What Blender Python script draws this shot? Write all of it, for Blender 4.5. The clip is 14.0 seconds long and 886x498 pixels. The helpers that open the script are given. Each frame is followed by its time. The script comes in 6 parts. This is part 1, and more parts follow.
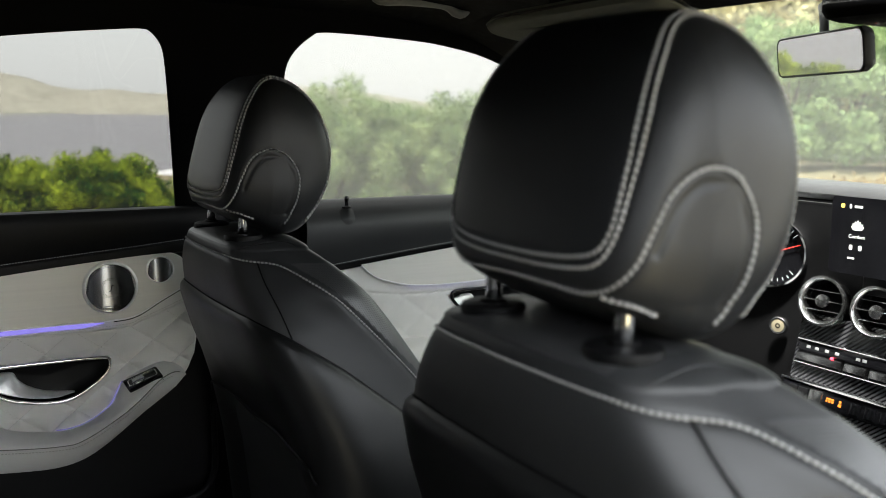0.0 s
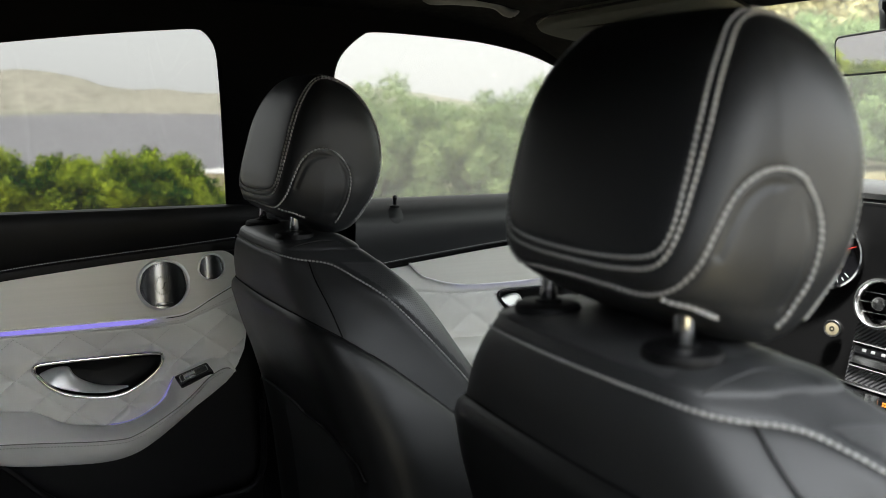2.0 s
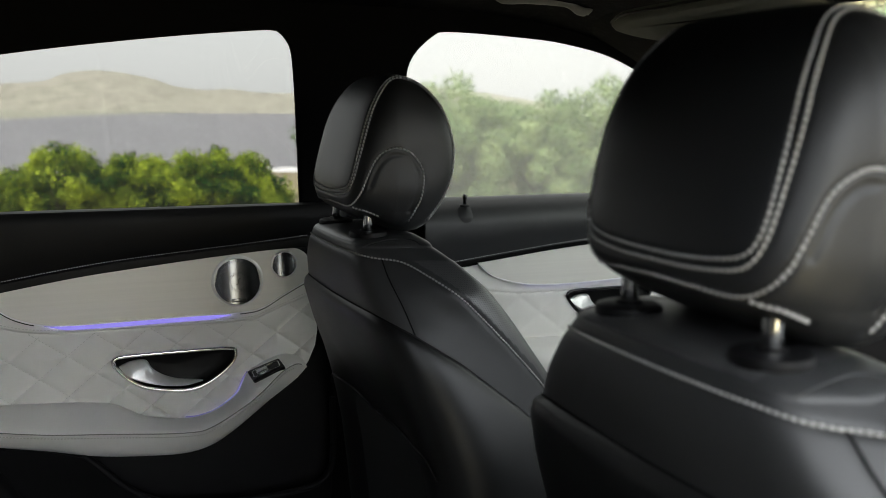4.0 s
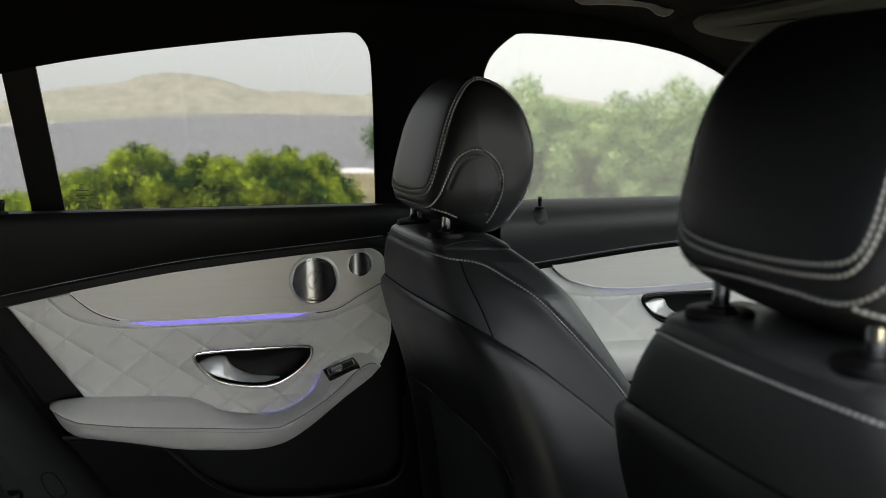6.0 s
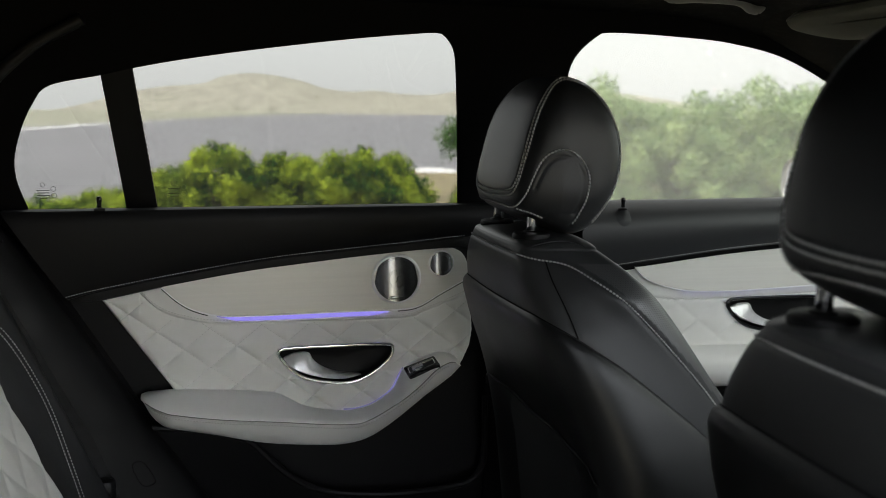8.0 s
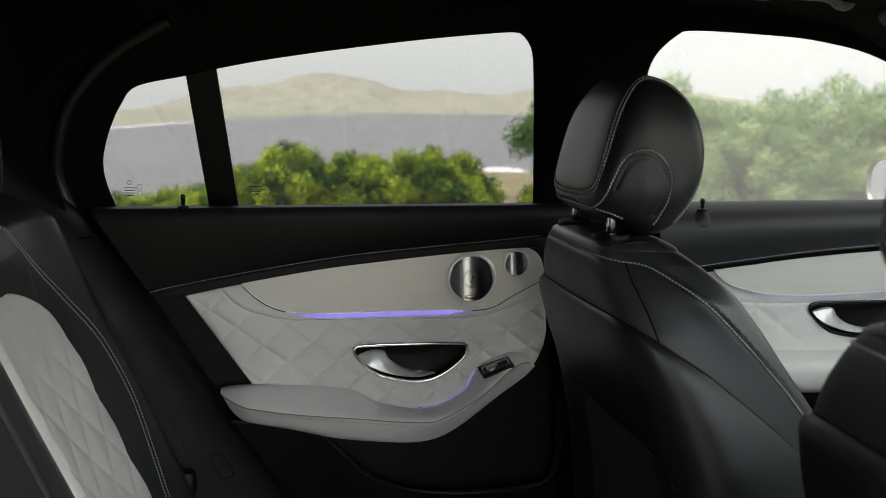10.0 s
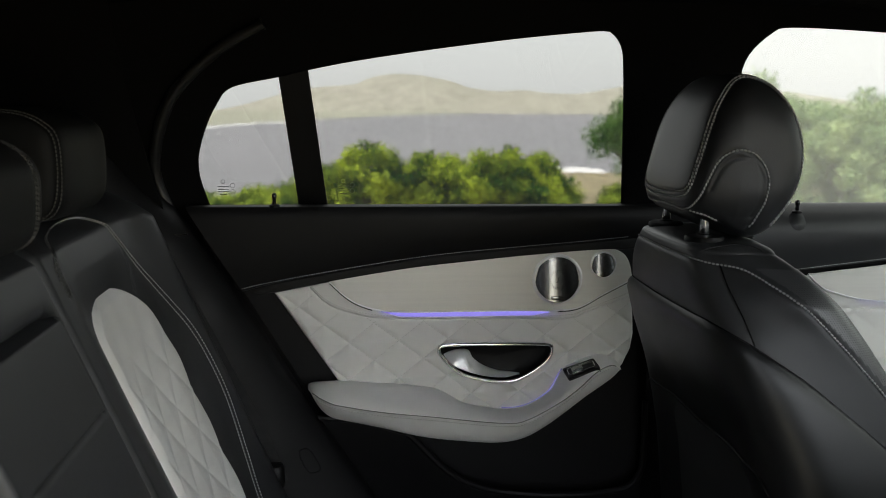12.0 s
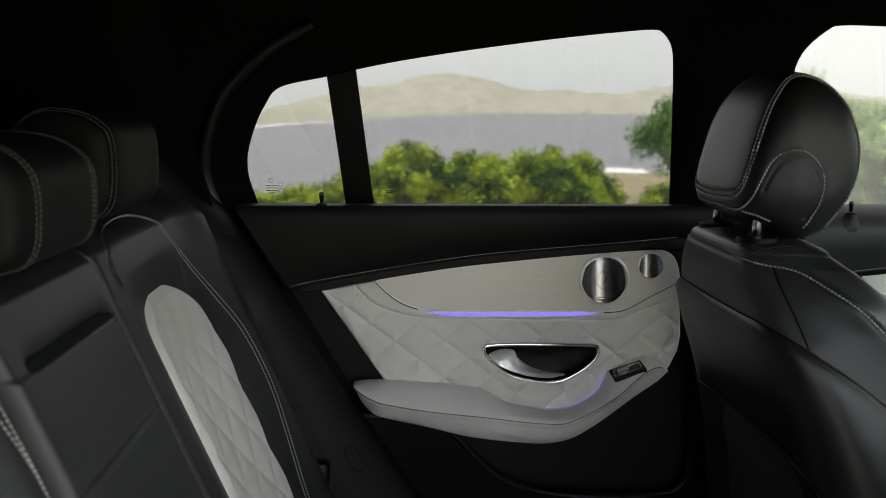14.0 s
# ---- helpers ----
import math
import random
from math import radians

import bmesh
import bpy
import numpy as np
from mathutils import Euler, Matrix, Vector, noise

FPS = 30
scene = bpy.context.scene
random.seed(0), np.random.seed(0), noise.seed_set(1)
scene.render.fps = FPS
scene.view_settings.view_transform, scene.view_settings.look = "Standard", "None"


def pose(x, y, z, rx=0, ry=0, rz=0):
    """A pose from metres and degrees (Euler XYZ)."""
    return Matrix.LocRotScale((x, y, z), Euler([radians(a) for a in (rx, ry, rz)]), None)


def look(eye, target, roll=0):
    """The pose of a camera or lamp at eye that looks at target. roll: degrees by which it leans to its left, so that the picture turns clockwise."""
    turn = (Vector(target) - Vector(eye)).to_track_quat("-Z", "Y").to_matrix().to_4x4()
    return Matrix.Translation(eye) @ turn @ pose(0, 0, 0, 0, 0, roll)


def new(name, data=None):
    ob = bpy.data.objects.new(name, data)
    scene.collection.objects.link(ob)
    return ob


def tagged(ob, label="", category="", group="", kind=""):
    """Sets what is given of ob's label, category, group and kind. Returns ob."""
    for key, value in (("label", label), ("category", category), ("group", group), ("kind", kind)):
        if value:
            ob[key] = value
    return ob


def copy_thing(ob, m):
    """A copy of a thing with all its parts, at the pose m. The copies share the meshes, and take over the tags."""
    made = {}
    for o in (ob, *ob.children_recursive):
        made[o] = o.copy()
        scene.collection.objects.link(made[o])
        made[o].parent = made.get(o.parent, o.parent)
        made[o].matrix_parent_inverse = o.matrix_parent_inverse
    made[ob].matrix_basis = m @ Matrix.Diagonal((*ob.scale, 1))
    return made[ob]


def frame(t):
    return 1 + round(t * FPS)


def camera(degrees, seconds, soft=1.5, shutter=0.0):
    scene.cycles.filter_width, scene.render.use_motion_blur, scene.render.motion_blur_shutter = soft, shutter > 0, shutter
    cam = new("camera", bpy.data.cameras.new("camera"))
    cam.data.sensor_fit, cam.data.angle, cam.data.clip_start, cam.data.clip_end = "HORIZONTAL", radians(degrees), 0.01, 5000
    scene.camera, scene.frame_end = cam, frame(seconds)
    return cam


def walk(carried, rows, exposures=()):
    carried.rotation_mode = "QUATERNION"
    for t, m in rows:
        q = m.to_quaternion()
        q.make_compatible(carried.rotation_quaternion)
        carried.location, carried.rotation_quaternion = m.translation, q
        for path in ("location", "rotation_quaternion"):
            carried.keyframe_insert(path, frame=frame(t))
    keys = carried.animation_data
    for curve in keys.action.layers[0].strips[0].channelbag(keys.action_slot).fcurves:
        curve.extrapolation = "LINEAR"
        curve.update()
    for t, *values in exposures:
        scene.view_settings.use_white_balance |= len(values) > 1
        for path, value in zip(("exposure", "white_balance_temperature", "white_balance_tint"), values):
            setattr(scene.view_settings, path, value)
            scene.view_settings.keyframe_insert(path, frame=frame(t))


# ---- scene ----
cam = camera(52.0, 14.0, 0.8)
PATH = [
    (0, (-0.3950, -0.8790, 1.4270), (0.6000, 0.8310, 1.1340), 0.60),
    (0.5, (-0.3964, -0.8780, 1.4272), (0.5866, 0.8390, 1.1332), 0.57),
    (1, (-0.3981, -0.8769, 1.4274), (0.5649, 0.8501, 1.1324), 0.56),
    (1.5, (-0.4003, -0.8757, 1.4275), (0.5377, 0.8663, 1.1335), 0.55),
    (2, (-0.4028, -0.8743, 1.4274), (0.5092, 0.8807, 1.1314), 0.55),
    (2.5, (-0.4053, -0.8731, 1.4272), (0.4787, 0.8969, 1.1322), 0.54),
    (3, (-0.4080, -0.8720, 1.4270), (0.4430, 0.9140, 1.1310), 0.50),
    (5.5, (-0.4270, -0.8650, 1.4270), (0.2640, 0.9880, 1.1300), 0.60),
    (6, (-0.4305, -0.8637, 1.4267), (0.2225, 1.0033, 1.1307), 0.59),
    (6.5, (-0.4343, -0.8628, 1.4268), (0.1777, 1.0182, 1.1298), 0.57),
    (7, (-0.4385, -0.8622, 1.4269), (0.1345, 1.0308, 1.1289), 0.54),
    (7.5, (-0.4429, -0.8613, 1.4270), (0.0931, 1.0427, 1.1290), 0.54),
    (8, (-0.4470, -0.8600, 1.4270), (0.0540, 1.0530, 1.1290), 0.60),
    (10.5, (-0.4660, -0.8560, 1.4270), (-0.1510, 1.0960, 1.1260), 0.50),
    (11, (-0.4703, -0.8556, 1.4270), (-0.2003, 1.1034, 1.1260), 0.44),
    (11.5, (-0.4746, -0.8551, 1.4270), (-0.2446, 1.1089, 1.1260), 0.41),
    (12, (-0.4786, -0.8542, 1.4269), (-0.2876, 1.1138, 1.1249), 0.40),
    (12.5, (-0.4818, -0.8534, 1.4267), (-0.3238, 1.1166, 1.1237), 0.40),
    (13, (-0.4843, -0.8527, 1.4263), (-0.3523, 1.1193, 1.1243), 0.40),
    (13.5, (-0.4862, -0.8523, 1.4261), (-0.3722, 1.1217, 1.1231), 0.40),
    (14, (-0.4880, -0.8520, 1.4260), (-0.3860, 1.1220, 1.1230), 0.40),
]
walk(cam, [(t, look(eye, target, roll)) for t, eye, target, roll in PATH], [(0.0, 2.86, 6300, 8)])
cam.data.dof.use_dof, cam.data.dof.focus_distance, cam.data.dof.aperture_fstop = True, 1.42, 6.2

# ---- world and sun ----
world = bpy.data.worlds.new("sky")
scene.world = world
world.use_nodes = True
wt = world.node_tree
sky = wt.nodes.new("ShaderNodeTexSky")
sky.sky_type, sky.sun_disc = "NISHITA", False
sky.sun_elevation, sky.sun_rotation = radians(69.7), radians(228.7)
sky.air_density, sky.dust_density, sky.ozone_density = 1.0, 4.0, 1.0
soften = wt.nodes.new("ShaderNodeHueSaturation")
soften.inputs["Saturation"].default_value = 0.3
wt.links.new(sky.outputs[0], soften.inputs["Color"])
veil = wt.nodes.new("ShaderNodeMix")
veil.data_type = "RGBA"
veil.inputs[0].default_value, veil.inputs[7].default_value = 0.6, (8.0, 8.08, 8.15, 1)
wt.links.new(soften.outputs[0], veil.inputs[6])
wt.links.new(veil.outputs[2], wt.nodes["Background"].inputs["Color"])
wt.nodes["Background"].inputs["Strength"].default_value = 0.13
sun = new("sun", bpy.data.lights.new("sun", "SUN"))
sun.data.energy, sun.data.angle, sun.data.color = 3.2, radians(8), (1.0, 0.96, 0.9)
sun.matrix_world = look((-25, -22, 90), (0, 0, 0))


# ---- materials ----
def material(name, colour, rough=0.5, metal=0.0, spec=0.5, vary=0.15, scale=40.0, bump=0.0, bump_scale=600.0, kind="noise", stretch=(1, 1, 1), sheen=0.0):
    m = bpy.data.materials.new(name)
    m.use_nodes = True
    t = m.node_tree
    b = t.nodes["Principled BSDF"]
    b.inputs["Roughness"].default_value, b.inputs["Metallic"].default_value = rough, metal
    b.inputs["Specular IOR Level"].default_value = spec
    b.inputs["Sheen Weight"].default_value = sheen
    co = t.nodes.new("ShaderNodeTexCoord")
    mp = t.nodes.new("ShaderNodeMapping")
    mp.inputs["Scale"].default_value = stretch
    t.links.new(co.outputs["Object"], mp.inputs["Vector"])
    n = t.nodes.new("ShaderNodeTexNoise")
    n.inputs["Scale"].default_value, n.inputs["Detail"].default_value = scale, 5
    t.links.new(mp.outputs[0], n.inputs["Vector"])
    r = t.nodes.new("ShaderNodeMapRange")
    r.inputs["From Min"].default_value, r.inputs["From Max"].default_value = 0.3, 0.7
    r.inputs["To Min"].default_value, r.inputs["To Max"].default_value = 1 - vary, 1 + vary
    t.links.new(n.outputs["Fac"], r.inputs["Value"])
    mix = t.nodes.new("ShaderNodeVectorMath")
    mix.operation = "SCALE"
    mix.inputs[0].default_value = colour
    t.links.new(r.outputs[0], mix.inputs["Scale"])
    t.links.new(mix.outputs[0], b.inputs["Base Color"])
    rr = t.nodes.new("ShaderNodeMath")
    rr.operation, rr.inputs[1].default_value = "MULTIPLY", rough
    t.links.new(r.outputs[0], rr.inputs[0])
    t.links.new(rr.outputs[0], b.inputs["Roughness"])
    if bump:
        if kind == "leather":
            v = t.nodes.new("ShaderNodeTexVoronoi")
            v.feature, v.inputs["Scale"].default_value = "DISTANCE_TO_EDGE", bump_scale
            t.links.new(mp.outputs[0], v.inputs["Vector"])
            ramp = t.nodes.new("ShaderNodeMapRange")
            ramp.inputs["From Max"].default_value = 0.25
            t.links.new(v.outputs["Distance"], ramp.inputs["Value"])
            height = ramp.outputs[0]
        else:
            v = t.nodes.new("ShaderNodeTexNoise")
            v.inputs["Scale"].default_value, v.inputs["Detail"].default_value = bump_scale, 3
            t.links.new(mp.outputs[0], v.inputs["Vector"])
            height = v.outputs["Fac"]
        bp = t.nodes.new("ShaderNodeBump")
        bp.inputs["Strength"].default_value, bp.inputs["Distance"].default_value = bump, 0.0006
        t.links.new(height, bp.inputs["Height"])
        t.links.new(bp.outputs[0], b.inputs["Normal"])
    return m


def perforated(m, pitch=0.0032):
    """Adds rows of punched holes to a leather, by the metres of the mesh's UV map."""
    t = m.node_tree
    b = t.nodes["Principled BSDF"]
    uv = t.nodes.new("ShaderNodeUVMap")
    v = t.nodes.new("ShaderNodeTexVoronoi")
    v.inputs["Scale"].default_value, v.inputs["Randomness"].default_value = 1 / pitch, 0.0
    v.voronoi_dimensions = "2D"
    t.links.new(uv.outputs[0], v.inputs["Vector"])
    r = t.nodes.new("ShaderNodeMapRange")
    r.inputs["From Min"].default_value, r.inputs["From Max"].default_value = 0.17, 0.26
    r.inputs["To Min"].default_value = 0.45
    t.links.new(v.outputs["Distance"], r.inputs["Value"])
    old = b.inputs["Base Color"].links[0].from_socket
    mul = t.nodes.new("ShaderNodeVectorMath")
    mul.operation = "SCALE"
    t.links.new(old, mul.inputs[0])
    t.links.new(r.outputs[0], mul.inputs["Scale"])
    t.links.new(mul.outputs[0], b.inputs["Base Color"])
    sp = t.nodes.new("ShaderNodeMath")
    sp.operation, sp.inputs[1].default_value = "MULTIPLY", 0.75
    t.links.new(r.outputs[0], sp.inputs[0])
    t.links.new(sp.outputs[0], b.inputs["Specular IOR Level"])
    return m


def glowing(name, colour, strength):
    m = bpy.data.materials.new(name)
    m.use_nodes = True
    b = m.node_tree.nodes["Principled BSDF"]
    b.inputs["Base Color"].default_value = (*[c * 0.3 for c in colour], 1)
    b.inputs["Emission Color"].default_value, b.inputs["Emission Strength"].default_value = (*colour, 1), strength
    return m


def pane_material(name, tint, haze):
    """Thin glass: a tint, a pale film that imitates haze, and a gloss that grows at grazing angles."""
    m = bpy.data.materials.new(name)
    m.use_nodes = True
    t = m.node_tree
    clear, gloss, mix, lw = (t.nodes.new(k) for k in ("ShaderNodeBsdfTransparent", "ShaderNodeBsdfGlossy", "ShaderNodeMixShader", "ShaderNodeLayerWeight"))
    clear.inputs["Color"].default_value = (*tint, 1)
    gloss.inputs["Roughness"].default_value = 0.02
    # Whitish translucent share that veils the view like haze in the air.
    film, hazed = t.nodes.new("ShaderNodeBsdfTranslucent"), t.nodes.new("ShaderNodeMixShader")
    film.inputs["Color"].default_value, hazed.inputs[0].default_value = (0.8, 0.8, 0.75, 1), haze
    lw.inputs["Blend"].default_value = 0.5
    p5, amount = t.nodes.new("ShaderNodeMath"), t.nodes.new("ShaderNodeMath")
    p5.operation, p5.inputs[1].default_value = "POWER", 5.0
    amount.operation, amount.inputs[1].default_value, amount.inputs[2].default_value = "MULTIPLY_ADD", 0.5, 0.02
    t.links.new(lw.outputs["Facing"], p5.inputs[0])
    t.links.new(p5.outputs[0], amount.inputs[0])
    t.links.new(amount.outputs[0], mix.inputs["Fac"])
    t.links.new(clear.outputs[0], hazed.inputs[1])
    t.links.new(film.outputs[0], hazed.inputs[2])
    t.links.new(hazed.outputs[0], mix.inputs[1])
    t.links.new(gloss.outputs[0], mix.inputs[2])
    t.links.new(mix.outputs[0], t.nodes["Material Output"].inputs["Surface"])
    return m


def leaf_material(name, dark, light):
    m = bpy.data.materials.new(name)
    m.use_nodes = True
    t = m.node_tree
    geo = t.nodes.new("ShaderNodeNewGeometry")
    co = t.nodes.new("ShaderNodeTexCoord")
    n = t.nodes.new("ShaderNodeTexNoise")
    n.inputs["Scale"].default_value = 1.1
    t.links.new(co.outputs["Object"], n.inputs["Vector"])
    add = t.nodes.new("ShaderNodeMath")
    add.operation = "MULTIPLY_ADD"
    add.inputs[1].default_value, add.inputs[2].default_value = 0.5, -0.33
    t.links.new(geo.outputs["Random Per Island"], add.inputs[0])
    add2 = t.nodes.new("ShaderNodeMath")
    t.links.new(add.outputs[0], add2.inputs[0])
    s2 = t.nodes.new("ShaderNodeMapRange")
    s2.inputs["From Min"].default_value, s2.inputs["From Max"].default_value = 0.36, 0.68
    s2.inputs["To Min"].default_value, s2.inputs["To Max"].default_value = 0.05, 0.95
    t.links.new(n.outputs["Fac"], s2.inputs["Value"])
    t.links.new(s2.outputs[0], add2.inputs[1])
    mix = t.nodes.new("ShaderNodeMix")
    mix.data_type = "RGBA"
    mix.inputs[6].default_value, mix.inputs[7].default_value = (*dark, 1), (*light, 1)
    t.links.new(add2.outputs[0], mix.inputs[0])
    d, tr, ms = t.nodes.new("ShaderNodeBsdfDiffuse"), t.nodes.new("ShaderNodeBsdfTranslucent"), t.nodes.new("ShaderNodeMixShader")
    ms.inputs[0].default_value = 0.28
    for s in (d, tr):
        t.links.new(mix.outputs[2], s.inputs["Color"])
    t.links.new(d.outputs[0], ms.inputs[1])
    t.links.new(tr.outputs[0], ms.inputs[2])
    t.links.new(ms.outputs[0], t.nodes["Material Output"].inputs["Surface"])
    return m


BLACK_LEATHER = material("black_leather", (0.0165, 0.0175, 0.0185), 0.44, spec=0.48, vary=0.05, scale=7, bump=0.15, bump_scale=650, kind="leather")
SHELL_LEATHER = material("shell_leather", (0.0085, 0.009, 0.0095), 0.40, spec=0.5, vary=0.08, scale=9, bump=0.10, bump_scale=520, kind="leather")
# Base colour lifted to imitate front window light on the punched bolsters.
PERFORATED = perforated(material("perforated_leather", (0.055, 0.056, 0.057), 0.36, vary=0.05, scale=7, bump=0.15, bump_scale=650, kind="leather"))
# Lighter copy of the black leather; missing light on the backrests is put into it.
LIT_SEAT_LEATHER = material("lit_seat_leather", (0.031, 0.032, 0.033), 0.44, spec=0.48, vary=0.06, scale=7, bump=0.15, bump_scale=650, kind="leather")
WHITE_LEATHER = material("white_leather", (0.80, 0.79, 0.755), 0.5, spec=0.4, vary=0.04, scale=9, bump=0.25, bump_scale=600, kind="leather")
SATIN_TRIM = material("satin_trim", (0.80, 0.785, 0.735), 0.42, metal=0.1, vary=0.03, scale=25, bump=0.03, bump_scale=300, stretch=(0.15, 1, 6))
CHROME = material("chrome", (0.82, 0.82, 0.82), 0.12, metal=1.0, vary=0.08, scale=60)
BRUSHED = material("brushed_metal", (0.62, 0.62, 0.61), 0.24, metal=1.0, vary=0.12, scale=120, stretch=(1, 1, 0.05), bump=0.05, bump_scale=900)
DARK_CHROME = material("dark_chrome", (0.30, 0.30, 0.30), 0.22, metal=1.0, vary=0.1, scale=80)
LEVER = material("satin_lever", (0.9, 0.9, 0.9), 0.34, metal=0.5, vary=0.05, scale=60)
GRILLE = material("speaker_metal", (0.27, 0.275, 0.285), 0.22, metal=1.0, vary=0.2, scale=90, stretch=(1, 1, 0.03), bump=0.1, bump_scale=500)
BLACK_PLASTIC = material("black_plastic", (0.0036, 0.0036, 0.004), 0.52, spec=0.2, vary=0.15, scale=25, bump=0.25, bump_scale=1100)
GLOSS_BLACK = material("gloss_black", (0.006, 0.006, 0.007), 0.09, vary=0.2, scale=20)
DOOR_TOP = material("door_top", (0.0034, 0.0034, 0.0037), 0.5, spec=0.24, vary=0.08, scale=10, bump=0.2, bump_scale=700, kind="leather")
HEADLINER = material("headliner_cloth", (0.0052, 0.0052, 0.0055), 0.95, spec=0.05, vary=0.2, scale=60, bump=0.4, bump_scale=1500)
CARPET = material("carpet", (0.012, 0.012, 0.012), 1.0, spec=0.05, vary=0.4, scale=300, bump=0.8, bump_scale=900)
THREAD = material("pale_thread", (0.40, 0.40, 0.39), 0.7, spec=0.2, vary=0.15, scale=500, bump=0.4, bump_scale=2500)
DIM_THREAD = material("dimmed_thread", (0.075, 0.075, 0.07), 0.8, spec=0.2, vary=0.15, scale=400)
WHITE_THREAD = material("white_thread", (0.62, 0.61, 0.57), 0.7, spec=0.2, vary=0.1, scale=400)
RUBBER_SEAL = material("rubber_seal", (0.012, 0.012, 0.012), 0.38, spec=0.45, vary=0.1, scale=60, bump=0.1, bump_scale=900)
SEAM = material("seam", (0.006, 0.006, 0.006), 0.8, spec=0.1)
DIM_MARK = material("key_print", (0.25, 0.25, 0.25), 0.6, vary=0.0)
VISOR_CLOTH = material("visor_cloth", (0.16, 0.165, 0.14), 0.9, spec=0.1, vary=0.06, scale=50, bump=0.3, bump_scale=1200)
WEBBING = material("belt_webbing", (0.013, 0.0135, 0.0135), 0.75, vary=0.12, scale=40, bump=0.6, bump_scale=500, stretch=(0.2, 1, 2))
PAINT = material("body_paint", (0.03, 0.03, 0.032), 0.3, metal=0.3, vary=0.05)
TINTED = pane_material("tinted_glass", (0.367, 0.3645, 0.353), 0.006)
CLEAR = pane_material("clear_glass", (0.430, 0.426, 0.410), 0.056)
WINDSCREEN = pane_material("windscreen_glass", (0.568, 0.577, 0.549), 0.018)
LED = glowing("violet_light", (0.36, 0.30, 1.0), 0.105)
LED_CORE = glowing("violet_core", (0.15, 0.10, 1.0), 2.2)
FOLD_GLOW = glowing("violet_fold_glow", (0.5, 0.46, 1.0), 0.042)
# Mostly white paint; the bright reflection of a chrome edge is put into its colour.
WHITENED_CHROME = material("whitened_chrome", (0.97, 0.97, 0.97), 0.32, metal=0.2, vary=0.04, scale=60)
# Darker copy of the black leather; the rear headrests' shadow is in its colour.
SHADED_REST = material("shaded_headrest_leather", (0.0055, 0.0058, 0.006), 0.6, spec=0.2, vary=0.08, scale=9, bump=0.2, bump_scale=650, kind="leather")
PRINT = material("glass_print", (0.02, 0.02, 0.02), 0.7, vary=0.0)
MIRROR = material("mirror_glass", (0.9, 0.9, 0.9), 0.01, metal=1.0, vary=0.0)
BARK = material("bark", (0.11, 0.09, 0.07), 0.9, vary=0.4, scale=8, bump=1.0, bump_scale=40)
# Sunlit yellow and shaded dark green are put into the leaf colour in patches.
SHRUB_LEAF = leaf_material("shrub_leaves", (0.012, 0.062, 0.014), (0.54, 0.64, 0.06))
SHORE_LEAF = leaf_material("shore_tree_leaves", (0.03, 0.09, 0.02), (0.20, 0.33, 0.07))
SCRUB_LEAF = leaf_material("scrub_leaves", (0.20, 0.13, 0.05), (0.46, 0.34, 0.17))
SKY_LEAF = leaf_material("sky_yellow_leaves", (0.34, 0.32, 0.19), (0.72, 0.64, 0.38))
# Leaf colours paled well beyond real foliage to imitate distance haze.
HAZED_LEAF = leaf_material("hazed_leaves", (0.19, 0.28, 0.13), (0.47, 0.57, 0.285))


# ---- building ----
def spline(pts, n, closed=False):
    """A smooth line of n points through the given ones (Catmull-Rom), spaced evenly."""
    p = np.array(pts, float)
    ext = np.vstack([p[-1:], p, p[:2]]) if closed else np.vstack([2 * p[0] - p[1], p, 2 * p[-1] - p[-2]])
    out = []
    for i in range(len(ext) - 3):
        a, b, c, d = ext[i:i + 4]
        for t in np.linspace(0, 1, 16, endpoint=False):
            out.append(0.5 * (2 * b + (c - a) * t + (2 * a - 5 * b + 4 * c - d) * t * t + (3 * b - a - 3 * c + d) * t ** 3))
    out.append(p[0] if closed else p[-1])
    out = np.array(out)
    s = np.r_[0, np.cumsum(np.linalg.norm(np.diff(out, axis=0), axis=1))]
    q = np.linspace(0, s[-1], n, endpoint=not closed)
    return np.stack([np.interp(q, s, out[:, k]) for k in range(out.shape[1])], 1)


def curve_at(pts, x):
    """Height of a smooth graph through (x, z) points."""
    q = spline(sorted(pts), 200)
    return np.interp(x, q[:, 0], q[:, 1])


def normals_of(p):
    du, dv = np.gradient(p, axis=0), np.gradient(p, axis=1)
    n = np.cross(du, dv)
    return n / np.maximum(np.linalg.norm(n, axis=2, keepdims=True), 1e-9)


